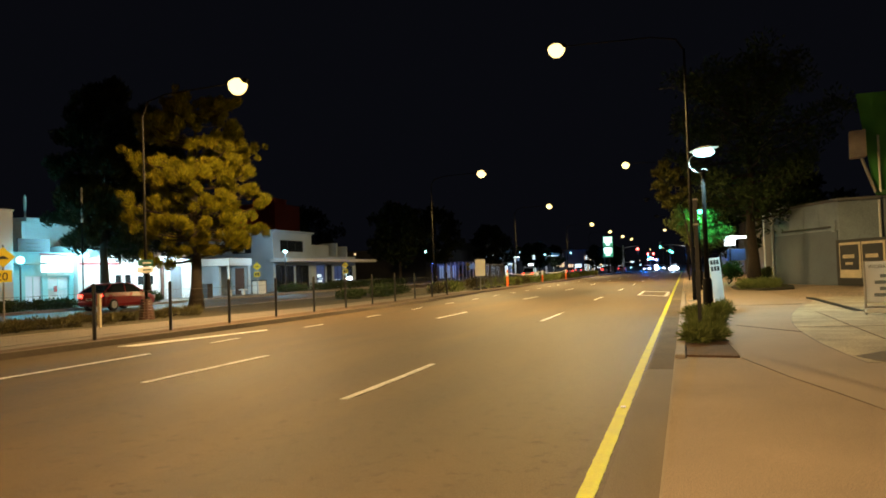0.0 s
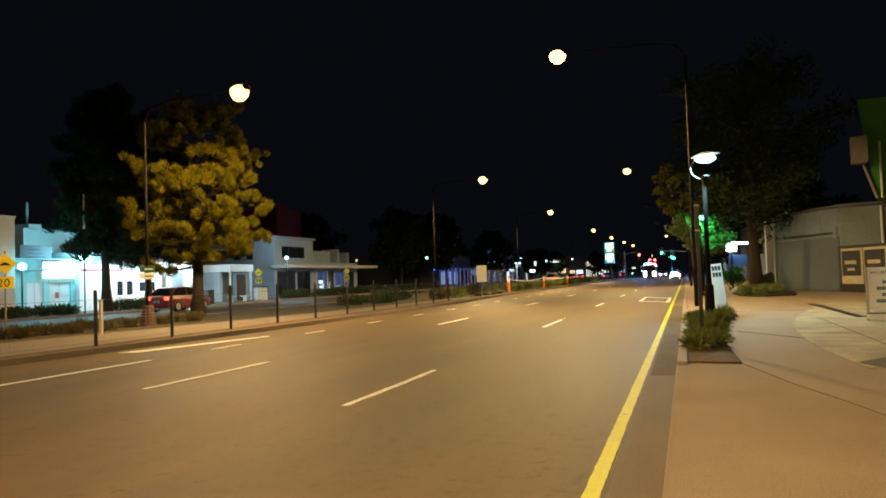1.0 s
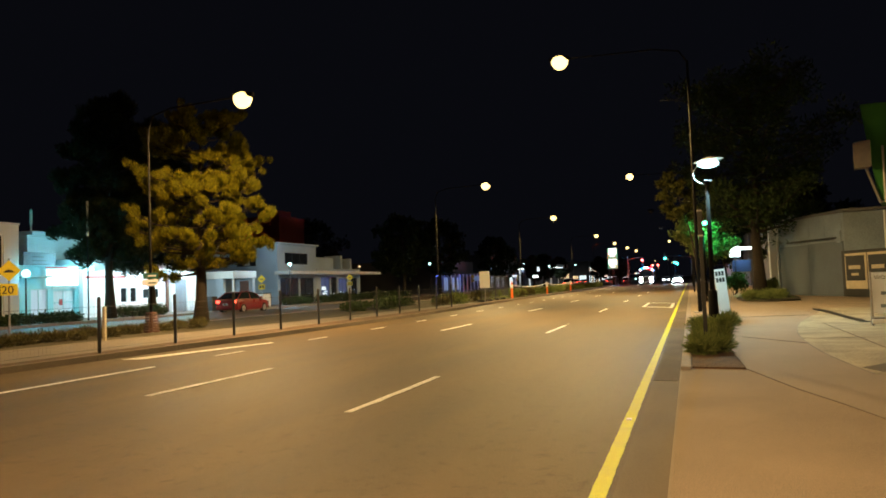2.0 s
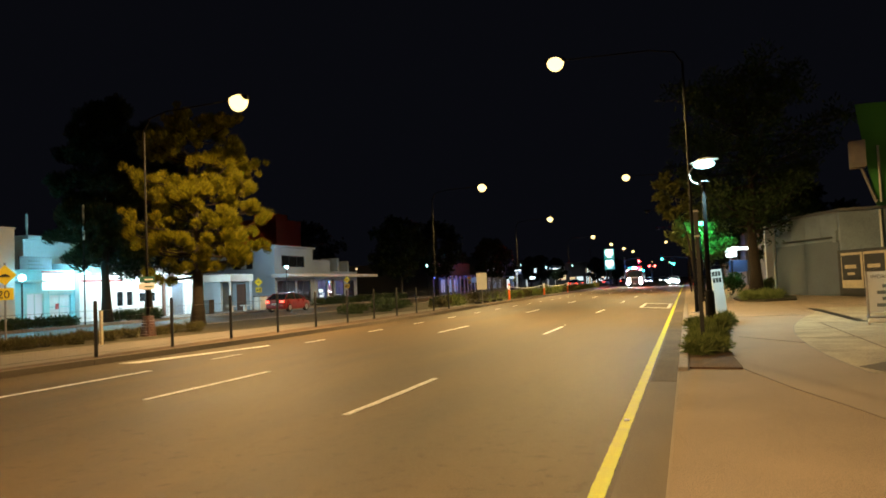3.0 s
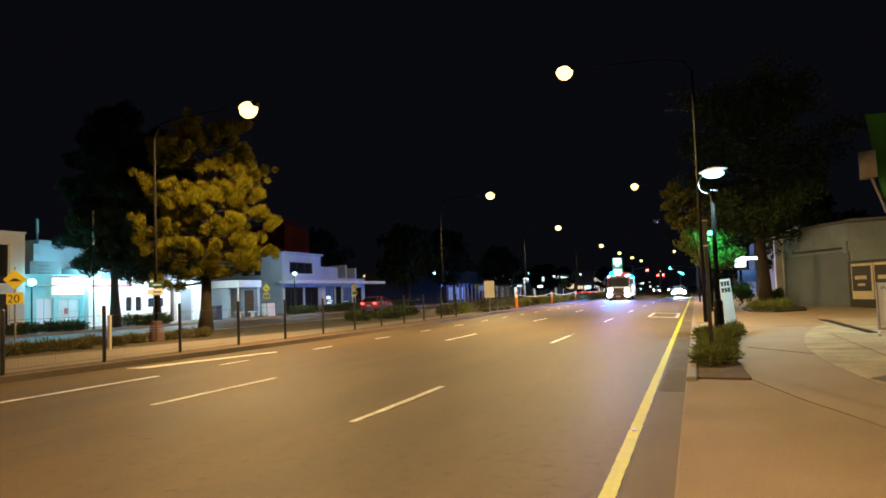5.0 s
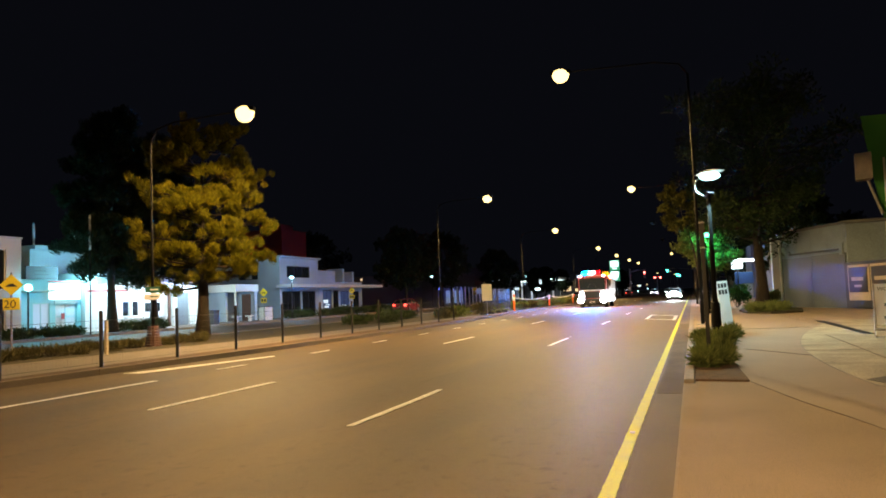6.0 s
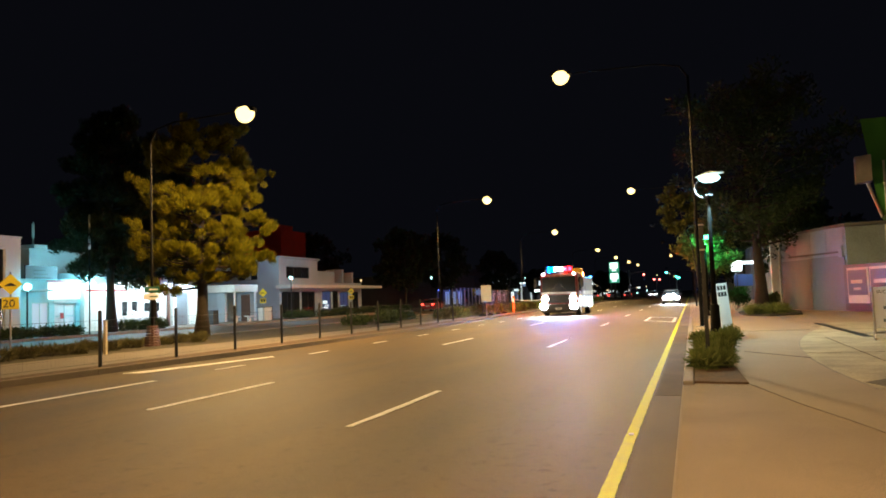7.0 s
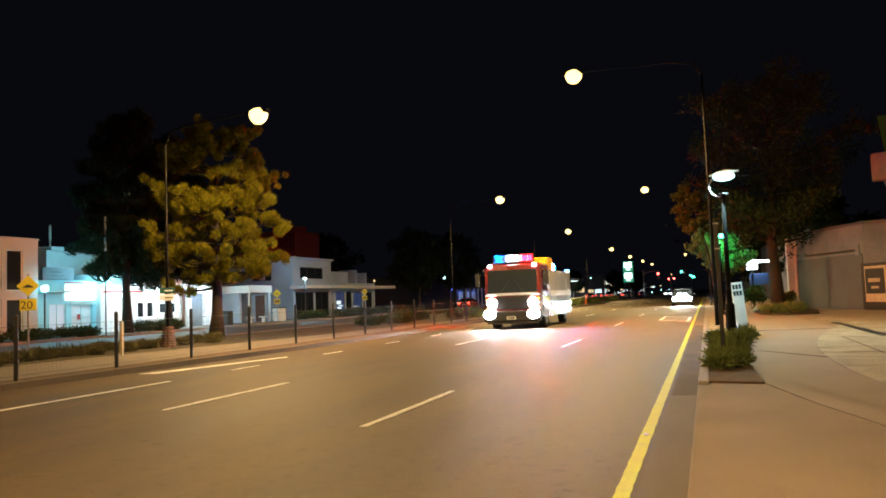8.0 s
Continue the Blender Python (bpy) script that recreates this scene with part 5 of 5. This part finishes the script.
def paint(name, colour, rough=0.3):
    m = material(name, colour, rough, vary=0.08, scale=2, fine=30, bump=0)
    m.node_tree.nodes["Principled BSDF"].inputs["Coat Weight"].default_value = 0.5
    return m


def wheel(parent, x, y, r, width, rim_mat=None):
    """A wheel about the x axis: tyre with the rim as its own mesh."""
    w = part("wheel", tube([(-width / 2, 0, 0), (-width * 0.42, 0, 0), (width * 0.42, 0, 0), (width / 2, 0, 0)], [r * 0.9, r, r, r * 0.9], 24), RUBBER, parent, "black rubber tyre", m=pose(x, y, r), smooth=False)
    b = tube([(-width * 0.53, 0, 0), (width * 0.53, 0, 0)], r * 0.62, 18)
    for k in range(5):
        a = k * 2 * math.pi / 5
        for s in (-1, 1):
            add_box(b, s * width * 0.55 - 0.012, s * width * 0.55 + 0.012, math.cos(a) * r * 0.3 - 0.04, math.cos(a) * r * 0.3 + 0.04, math.sin(a) * r * 0.3 - 0.04, math.sin(a) * r * 0.3 + 0.04)
    part("rim", b, rim_mat or ALLOY, w, "pale metal rim")
    return w


def loft(sections, bevel=0.0):
    """Closed rings of equal length joined in order."""
    bm = bmesh.new()
    rings = [[bm.verts.new(p) for p in s] for s in sections]
    n = len(rings[0])
    for a, b in zip(rings, rings[1:]):
        for i in range(n):
            bm.faces.new((a[i], a[(i + 1) % n], b[(i + 1) % n], b[i]))
    bm.faces.new(rings[0][::-1])
    bm.faces.new(rings[-1])
    bmesh.ops.recalc_face_normals(bm, faces=bm.faces)
    if bevel:
        bmesh.ops.bevel(bm, geom=[e for e in bm.edges if e.calc_face_angle(0) > 0.5], offset=bevel, segments=2, affect="EDGES", profile=0.5)
    return bm


def car(name, label, body_mat, head_mat, tail_mat, length=4.3, width=1.76, height=1.40):
    """A hatchback at the origin that drives towards +y. Returns the thing and its wheels."""
    t = thing(name, label, "car")
    L, W, H = length / 2, width / 2, height
    def ring(y, w, lo, mid, top):
        return [(-w * 0.92, y, lo), (w * 0.92, y, lo), (w, y, lo + 0.16), (w, y, mid), (w * 0.93, y, top), (-w * 0.93, y, top), (-w, y, mid), (-w, y, lo + 0.16)]
    secs = [ring(-L, W * 0.86, 0.36, 0.72, 0.86), ring(-L + 0.12, W * 0.97, 0.24, 0.74, 0.95), ring(-L * 0.5, W, 0.2, 0.72, 0.95), ring(0.1, W, 0.2, 0.70, 0.92),
            ring(L * 0.42, W, 0.2, 0.68, 0.90), ring(L * 0.8, W * 0.97, 0.22, 0.62, 0.78), ring(L - 0.1, W * 0.9, 0.26, 0.55, 0.66), ring(L, W * 0.8, 0.34, 0.5, 0.58)]
    part("body", loft(secs, 0.02), body_mat, t, smooth=False)
    def cab(y, w, z):
        return [(-w, y, z), (w, y, z)]
    gl = []
    pts = [(-L + 0.1, -L + 0.16, 0.94, 0.96), (-L + 0.45, -L + 0.85, 0.94, H - 0.05), (-0.25, -0.25, 0.94, H), (0.35, 0.3, 0.94, H - 0.07), (L * 0.5, L * 0.5, 0.88, 0.91)]
    for ylo, yhi, zlo, zhi in pts:
        wl, wh = W * 0.92, W * (0.92 - 0.22 * (zhi - zlo) / (H - 0.9))
        gl.append([(-wl, ylo, zlo - 0.04), (wl, ylo, zlo - 0.04), (wh, yhi, zhi), (-wh, yhi, zhi)])
    part("glasshouse", loft(gl), WINDOW, t, "dark tinted glass")
    part("roof_panel", loft([[(-W * 0.70, y, z), (W * 0.70, y, z), (W * 0.66, y, z + 0.035), (-W * 0.66, y, z + 0.035)] for y, z in ((-L + 0.8, H - 0.06), (-0.6, H - 0.01), (-0.2, H + 0.0), (0.35, H - 0.075))]), body_mat, t)
    for s in (-1, 1):
        for ya, za, yb, zb in ((-L + 0.14, 0.95, -L + 0.84, H - 0.04), (0.33, H - 0.06, L * 0.5, 0.92), (-0.35, 0.93, -0.3, H - 0.03)):
            part("pillar", tube([(s * W * 0.925, ya, za), (s * W * (0.925 if zb < za else 0.715), yb, zb)] if zb > za else [(s * W * 0.72, ya, za), (s * W * 0.92, yb, zb)], 0.035, 6), body_mat, t)
        part("tail_lamp", box(s * W * 0.72 - 0.14, s * W * 0.72 + 0.14, -L - 0.02, -L + 0.1, 0.70, 0.86, 0.02), tail_mat, t, "glowing red tail lamp")
        part("headlamp", box(s * W * 0.66 - 0.19, s * W * 0.66 + 0.19, L - 0.10, L + 0.02, 0.50, 0.72, 0.03), head_mat, t, "glowing headlamp")
        part("mirror", box(s * (W + 0.09) - 0.09, s * (W + 0.09) + 0.09, 0.62, 0.74, 0.92, 1.04, 0.02), body_mat, t)
        part("door_handle", box(s * (W + 0.005) - 0.015, s * (W + 0.005) + 0.015, -0.55, -0.38, 0.74, 0.77), body_mat, t)
    part("rear_bumper", box(-W * 0.88, W * 0.88, -L - 0.05, -L + 0.06, 0.3, 0.5, 0.03), body_mat, t)
    part("front_bumper", box(-W * 0.85, W * 0.85, L - 0.1, L + 0.05, 0.26, 0.42, 0.03), BLACK, t)
    p = part("number_plate", box(-0.19, 0.19, -L - 0.065, -L - 0.052, 0.55, 0.66), SIGN_WHITE, t)
    part("figure_bar", box(-0.14, 0.14, -L - 0.07, -L - 0.066, 0.575, 0.635), BLACK, p)
    p = part("number_plate", box(-0.19, 0.19, L + 0.052, L + 0.062, 0.36, 0.47), SIGN_WHITE, t)
    ws = [wheel(t, s * (W - 0.1), y, 0.31, 0.2) for s in (-1, 1) for y in (-L * 0.62, L * 0.62)]
    return t, ws


RED_PAINT = paint("red_car_paint", (0.22, 0.008, 0.010))
WHITE_PAINT = paint("white_car_paint", (0.7, 0.7, 0.7))
DARK_PAINT = paint("dark_car_paint", (0.03, 0.032, 0.036))
SILVER_PAINT = paint("silver_car_paint", (0.4, 0.41, 0.42))
red_car, red_wheels = car("red_car", "dark red hatchback with lit tail lamps driving away", RED_PAINT, HEAD_DARK, TAIL, 3.95, 1.7, 1.40)
white_car, white_wheels = car("white_car", "white hatchback with lit tail lamps driving away", WHITE_PAINT, HEAD_OFF, TAIL, 4.5, 1.88, 1.68)
van_car, van_wheels = car("oncoming_car", "dark oncoming car with dazzling headlamps", DARK_PAINT, HEAD_FAR, BRAKE_DIM, 4.5, 1.8, 1.5)
# two extra glowing discs added to fill out the headlamps' glare
for x in (-0.24, 0.24):
    part("added_glare_lamp", tube([(x, 2.26, 0.86), (x, 2.34, 0.86)], 0.19, 16), HEAD_FAR, van_car, "round lamp added to fill out the headlamp glare")
for i, (x, y, a, mat) in enumerate(((-8.6, 181, 180, WHITE_PAINT), (-5.4, 183, 180, SILVER_PAINT), (-14.8, 186, 0, RED_PAINT), (-17.5, 175, 0, SILVER_PAINT), (-23.5, 160, 0, WHITE_PAINT), (-26, 192, 0, SILVER_PAINT), (-20.5, 200, 0, WHITE_PAINT))):
    c, _ = car("waiting_car", "car waiting at the far crossing with lamps lit", mat, HEAD_OFF, TAIL)
    c.matrix_basis = pose(x, y, 0.01, 0, 0, a)
    tagged(c, group="cars at the crossing")

# ---------------------------------------------------------------- fire engine, facing -y, front at y = 0
ENGINE_RED = paint("fire_engine_red", (0.13, 0.012, 0.012))
ENGINE_YELLOW = paint("fire_engine_yellow", (0.75, 0.50, 0.03))
ENGINE_WHITE = paint("fire_engine_white", (0.36, 0.36, 0.36))
SHUTTER_ALU = material("aluminium_shutter", (0.42, 0.43, 0.45), 0.65, 0.25, vary=0.15, bump=0.05)
RED_BEACON = glow("red_beacon_glow", (1.0, 0.0004, 0.0012), 700, (0.4, 0.02, 0.02))
BLUE_BEACON = glow("blue_beacon_glow", (0.0, 0.15, 1.0), 12000, (0.02, 0.03, 0.4))
RED_SIDE = glow("red_side_beacon_glow", (1.0, 0.03, 0.004), 6000, (0.4, 0.02, 0.02))
BLUE_SIDE = glow("blue_side_beacon_glow", (0.0, 0.2, 1.0), 10000, (0.02, 0.03, 0.4))
CAB_WHITE = glow("cab_marker_glow", (0.85, 0.93, 1.0), 110)
AMBER = glow("amber_marker_glow", (1.0, 0.4, 0.05), 25)
engine = thing("fire_engine", "red and white fire engine with flashing beacons", "fire engine")


def cab_ring(y, w, lo, hi):
    return [(-w, y, lo), (w, y, lo), (w, y, hi - 0.12), (w - 0.12, y, hi), (-w + 0.12, y, hi), (-w, y, hi - 0.12)]


part("cab", loft([cab_ring(0.12, 1.18, 0.55, 1.45), cab_ring(0.16, 1.22, 0.5, 1.5)] + [cab_ring(0.30, 1.23, 0.5, 2.75), cab_ring(0.5, 1.24, 0.5, 2.85), cab_ring(1.96, 1.24, 0.5, 2.85)]), ENGINE_RED, engine, "red cab")
part("windscreen", loft([[(-1.1, 0.08, 1.55), (1.1, 0.08, 1.55), (1.1, 0.2, 1.55), (-1.1, 0.2, 1.55)], [(-1.08, 0.20, 2.55), (1.08, 0.20, 2.55), (1.08, 0.32, 2.55), (-1.08, 0.32, 2.55)]]), WINDOW, engine, "dark windscreen")
part("windscreen_surround", box(-1.2, 1.2, 0.06, 0.16, 1.43, 1.55, 0.02), ENGINE_WHITE, engine)
for s in (-1, 1):
    part("screen_pillar", tube([(s * 1.16, 0.1, 1.5), (s * 1.14, 0.24, 2.65)], 0.06, 6), ENGINE_RED, engine)
    part("wiper", tube([(s * 0.55, 0.04, 1.53), (s * 0.1, 0.12, 2.1)], 0.012, 5), BLACK, engine)
part("bumper", box(-1.24, 1.24, -0.18, 0.3, 0.32, 0.78, 0.05), DARK_METAL, engine, "dark steel bumper")
part("lower_valance", box(-1.1, 1.1, -0.1, 0.3, 0.22, 0.32), BLACK, engine)
grille = part("grille", box(-0.72, 0.72, 0.06, 0.12, 0.85, 1.38, 0.02), BLACK, engine, "black slatted grille")
for k in range(5):
    part("slat", box(-0.7, 0.7, 0.03, 0.06, 0.9 + 0.1 * k, 0.94 + 0.1 * k), DARK_METAL, grille)
for s in (-1, 1):
    for k in range(3):
        part("reflective_stripe", box(s * 0.98 - 0.2 + 0.0 * k, s * 0.98 + 0.2, 0.095 - 0.002 * k, 0.118, 0.86 + 0.18 * k, 0.96 + 0.18 * k), ENGINE_YELLOW if k % 2 == 0 else ENGINE_WHITE, engine, "yellow reflective stripe")
plate = part("number_plate", box(-0.2, 0.2, -0.2, -0.185, 0.42, 0.54), SIGN_WHITE, engine)
part("figure_bar", box(-0.15, 0.15, -0.206, -0.2, 0.45, 0.51), BLACK, plate)
for s in (-1, 1):
    b = tube([(0, -0.195, 0), (0, -0.165, 0)], 0.2, 20)
    for v in b.verts:
        v.co.x *= 1.3
    part("headlamp", b, HEAD, engine, "dazzling white headlamp cluster", m=pose(s * 0.97, 0, 0.64))
    part("grille_strobe", tube([(s * 0.9, 0.06, 1.12), (s * 0.9, 0.08, 1.12)], 0.2, 16), HEAD, engine, "dazzling white strobe lamp")
    m_ = part("mirror_arm", tube([(s * 1.22, 0.35, 2.55), (s * 1.5, 0.12, 2.5), (s * 1.5, 0.1, 1.75)], 0.025, 6), BLACK, engine)
    part("mirror", box(s * 1.52 - 0.11, s * 1.52 + 0.11, 0.04, 0.14, 1.85, 2.4, 0.03), BLACK, m_)
    d = part("door", box(s * 1.245 - 0.012, s * 1.245 + 0.012, 0.55, 1.6, 0.72, 2.7, 0.01), ENGINE_RED, engine)
    part("side_window", box(s * 1.262 - 0.006, s * 1.262 + 0.006, 0.62, 1.52, 1.62, 2.5), WINDOW, d)
    part("door_handle", box(s * 1.27 - 0.012, s * 1.27 + 0.012, 1.35, 1.5, 1.38, 1.43), BLACK, d)
    part("checker_band", box(s * 1.26 - 0.004, s * 1.26 + 0.004, 0.56, 1.94, 1.12, 1.34), ENGINE_YELLOW, engine, "yellow reflective band")
part("body", box(-1.25, 1.25, 2.0, 7.5, 0.6, 2.55, 0.04), ENGINE_WHITE, engine, "white equipment body")
part("body_skirt", box(-1.262, 1.262, 2.05, 7.45, 0.45, 1.12, 0.01), ENGINE_RED, engine, "red lower lockers")
for s in (-1, 1):
    for k in range(4):
        y0 = 2.2 + 1.3 * k
        shutter = part("roller_shutter", box(s * 1.254 - 0.006, s * 1.254 + 0.006, y0 - 0.02, y0 + 1.18, 1.14, 2.48), SHUTTER_ALU, engine, "ribbed aluminium roller shutter")
        first = part("slat", box(-0.012, 0.012, 0.0, 1.16, 0.0, 0.13), SHUTTER_ALU, shutter, m=pose(s * 1.27, y0, 1.16))
        for j in range(1, 9):
            share("slat", first, shutter, pose(s * 1.27, y0, 1.16 + 0.145 * j))
    part("side_beacon", box(s * 1.15 - 0.1, s * 1.15 + 0.1, 7.2, 7.4, 2.55, 2.67, 0.02), glow("rear_blue_beacon" + ("_a" if s < 0 else "_b"), (0.03, 0.3, 1.0), 12), engine, "small blue beacon")
    part("marker_lamp", box(s * 1.0 - 0.07, s * 1.0 + 0.07, 0.22, 0.32, 2.68, 2.8), CAB_WHITE, engine, "white roof marker lamp")
    part("side_marker", box(s * 1.268 - 0.01, s * 1.268 + 0.01, 2.9, 2.98, 0.9, 0.96), AMBER, engine)
    part("reflective_band", box(s * 1.28 - 0.005, s * 1.28 + 0.005, 2.1, 7.4, 1.36, 1.60), SIGN_WHITE, engine, "white reflective band")
roofbox = part("roof_locker", box(-1.22, 1.22, 2.02, 3.05, 2.552, 3.12, 0.04), ENGINE_YELLOW, engine, "yellow roof locker")
part("rear_roof_locker", box(-0.9, 0.9, 3.06, 4.6, 2.552, 3.10, 0.03), ENGINE_YELLOW, engine)
lad = part("ladder", box(-0.6, -0.54, 4.7, 7.3, 2.65, 2.73), ALLOY, engine, "aluminium ladder")
part("ladder_rail", box(-0.1, -0.04, 4.7, 7.3, 2.65, 2.73), ALLOY, lad)
for k in range(10):
    part("rung", box(-0.54, -0.1, 4.8 + 0.26 * k, 4.83 + 0.26 * k, 2.68, 2.71), ALLOY, lad)
for s in (-1, 1):
    for y in (4.9, 7.1):
        part("ladder_bracket", box(-0.35 + s * 0.3 - 0.03, -0.35 + s * 0.3 + 0.03, y, y + 0.06, 2.55, 2.65), DARK_METAL, engine)
bar = part("light_bar", box(-0.9, 0.9, 0.42, 0.8, 2.86, 2.92, 0.01), BLACK, engine, "roof light bar with red and blue beacons")
# unseen panel added to block the front beacons' light towards the rear
part("light_bar_shield", box(-0.88, 0.88, 0.765, 0.785, 2.922, 3.198), LAMP_BLACK, bar)
part("light_bar_top", box(-0.88, 0.88, 0.46, 0.76, 3.20, 3.23, 0.01), BLACK, bar)
for x in (-0.88, 0.0, 0.88):
    part("light_bar_divider", box(x - 0.02, x + 0.02, 0.5, 0.72, 2.92, 3.20), LAMP_BLACK, bar)
part("white_flasher", box(-0.27, 0.27, 0.40, 0.46, 2.95, 3.17, 0.01), CAB_WHITE, bar, "white work lamp")


rotators = []
for s, y, mat, lag in ((-1, 3.35, RED_BEACON, 90.0), (1, 3.35, RED_BEACON, 270.0), (-1, 4.15, BLUE_BEACON, 270.0), (1, 4.15, BLUE_BEACON, 90.0)):
    part("beacon_mount", box(s * 1.09 - 0.1, s * 1.09 + 0.1, y - 0.12, y + 0.12, 2.551, 2.59, 0.01), BLACK, engine)
for x, yy, mat, lag in ((-0.72, 0.61, BLUE_BEACON, 0.0), (-0.42, 0.61, BLUE_BEACON, 0.0), (0.42, 0.61, RED_BEACON, 180.0), (0.72, 0.61, RED_BEACON, 180.0),
                        (-1.09, 3.35, RED_SIDE, 90.0), (1.09, 3.35, RED_SIDE, 270.0), (-1.09, 4.15, BLUE_SIDE, 270.0), (1.09, 4.15, BLUE_SIDE, 90.0)):
    b = bmesh.new()
    v = [b.verts.new(p) for p in ((-0.15, 0.03, -0.12), (0.0, -0.12, -0.12), (0.15, 0.03, -0.12), (-0.15, 0.03, 0.12), (0.0, -0.12, 0.12), (0.15, 0.03, 0.12))]
    for f in ((0, 1, 4, 3), (1, 2, 5, 4), (2, 0, 3, 5), (0, 2, 1), (3, 4, 5)):
        b.faces.new([v[i] for i in f])
    bmesh.ops.recalc_face_normals(b, faces=b.faces)
    me = bpy.data.meshes.new("beacon")
    b.to_mesh(me)
    b.free()
    me.materials.append(mat)
    me.materials.append(BLACK)
    for p in me.polygons:
        p.material_index = 0 if p.normal.y < -0.3 else 1
    o = new("beacon", me)
    o.parent = bar if yy < 1 else engine
    o["label"] = "turning blue beacon" if mat in (BLUE_BEACON, BLUE_SIDE) else "turning red beacon"
    rotators.append((o, x, yy, lag))
engine_wheels = [wheel(engine, s * 1.05, y, 0.5, 0.32) for s in (-1, 1) for y in (1.35, 5.9)]


# ---------------------------------------------------------------- what moves
def motions():
    engine_rows = [(0.0, -7.55, 184.0), (1.5, -7.65, 152.0), (2.8, -8.0, 126.0), (3.5, -8.1, 114.0), (4.5, -8.2, 95.0), (5.8, -8.3, 69.0), (6.5, -8.35, 56.0), (7.0, -8.25, 48.0), (7.5, -8.1, 39.2), (8.0, -7.95, 31.0)]
    red_rows = [(0.0, -28.7, 31.9), (1.0, -28.7, 36.8), (1.5, -28.7, 39.9), (3.5, -28.7, 52.8), (4.5, -28.7, 60.4), (6.5, -28.7, 77.0), (7.0, -28.7, 81.4), (8.0, -28.7, 89.8)]
    white_rows = [(0.0, -22.4, 111.0), (0.5, -22.4, 120.0), (1.0, -22.4, 129.0), (1.5, -22.4, 137.0), (3.0, -22.4, 156.0), (5.0, -22.4, 174.0), (8.0, -22.4, 184.0)]
    van_rows = [(0.0, -2.1, 150.0), (1.5, -2.1, 139.0), (3.5, -2.1, 118.0), (4.5, -2.1, 106.0), (6.5, -2.1, 87.0), (8.0, -2.1, 70.0)]
    for ob, wheels, r, rows, turn, z in ((engine, engine_wheels, 0.5, engine_rows, 0, 0.0), (red_car, red_wheels, 0.31, red_rows, 0, 0.005), (white_car, white_wheels, 0.31, white_rows, 0, 0.005), (van_car, van_wheels, 0.31, van_rows, 180, 0.0)):
        walk(ob, [(t, pose(x, y, z, 0, 0, turn)) for t, x, y in rows])
        ts, ys = [q[0] for q in rows], [q[2] for q in rows]
        for w in wheels:
            place = w.matrix_basis.translation.copy()
            spins = []
            for k in range(241):
                gone = abs(float(np.interp(k / 30, ts, ys)) - ys[0])
                a = gone / r * (1 if ob is engine else -1)
                spins.append((k / 30, pose(*place) @ Matrix.Rotation(a, 4, "X")))
            walk(w, spins)
    for o, x, yy, lag in rotators:
        walk(o, [(k / 10, pose(x, yy, 3.06 if yy < 1 else 2.72, 0, 0, 360 * (k / 10 - 7.55) / 0.84 + lag)) for k in range(81)])


motions()
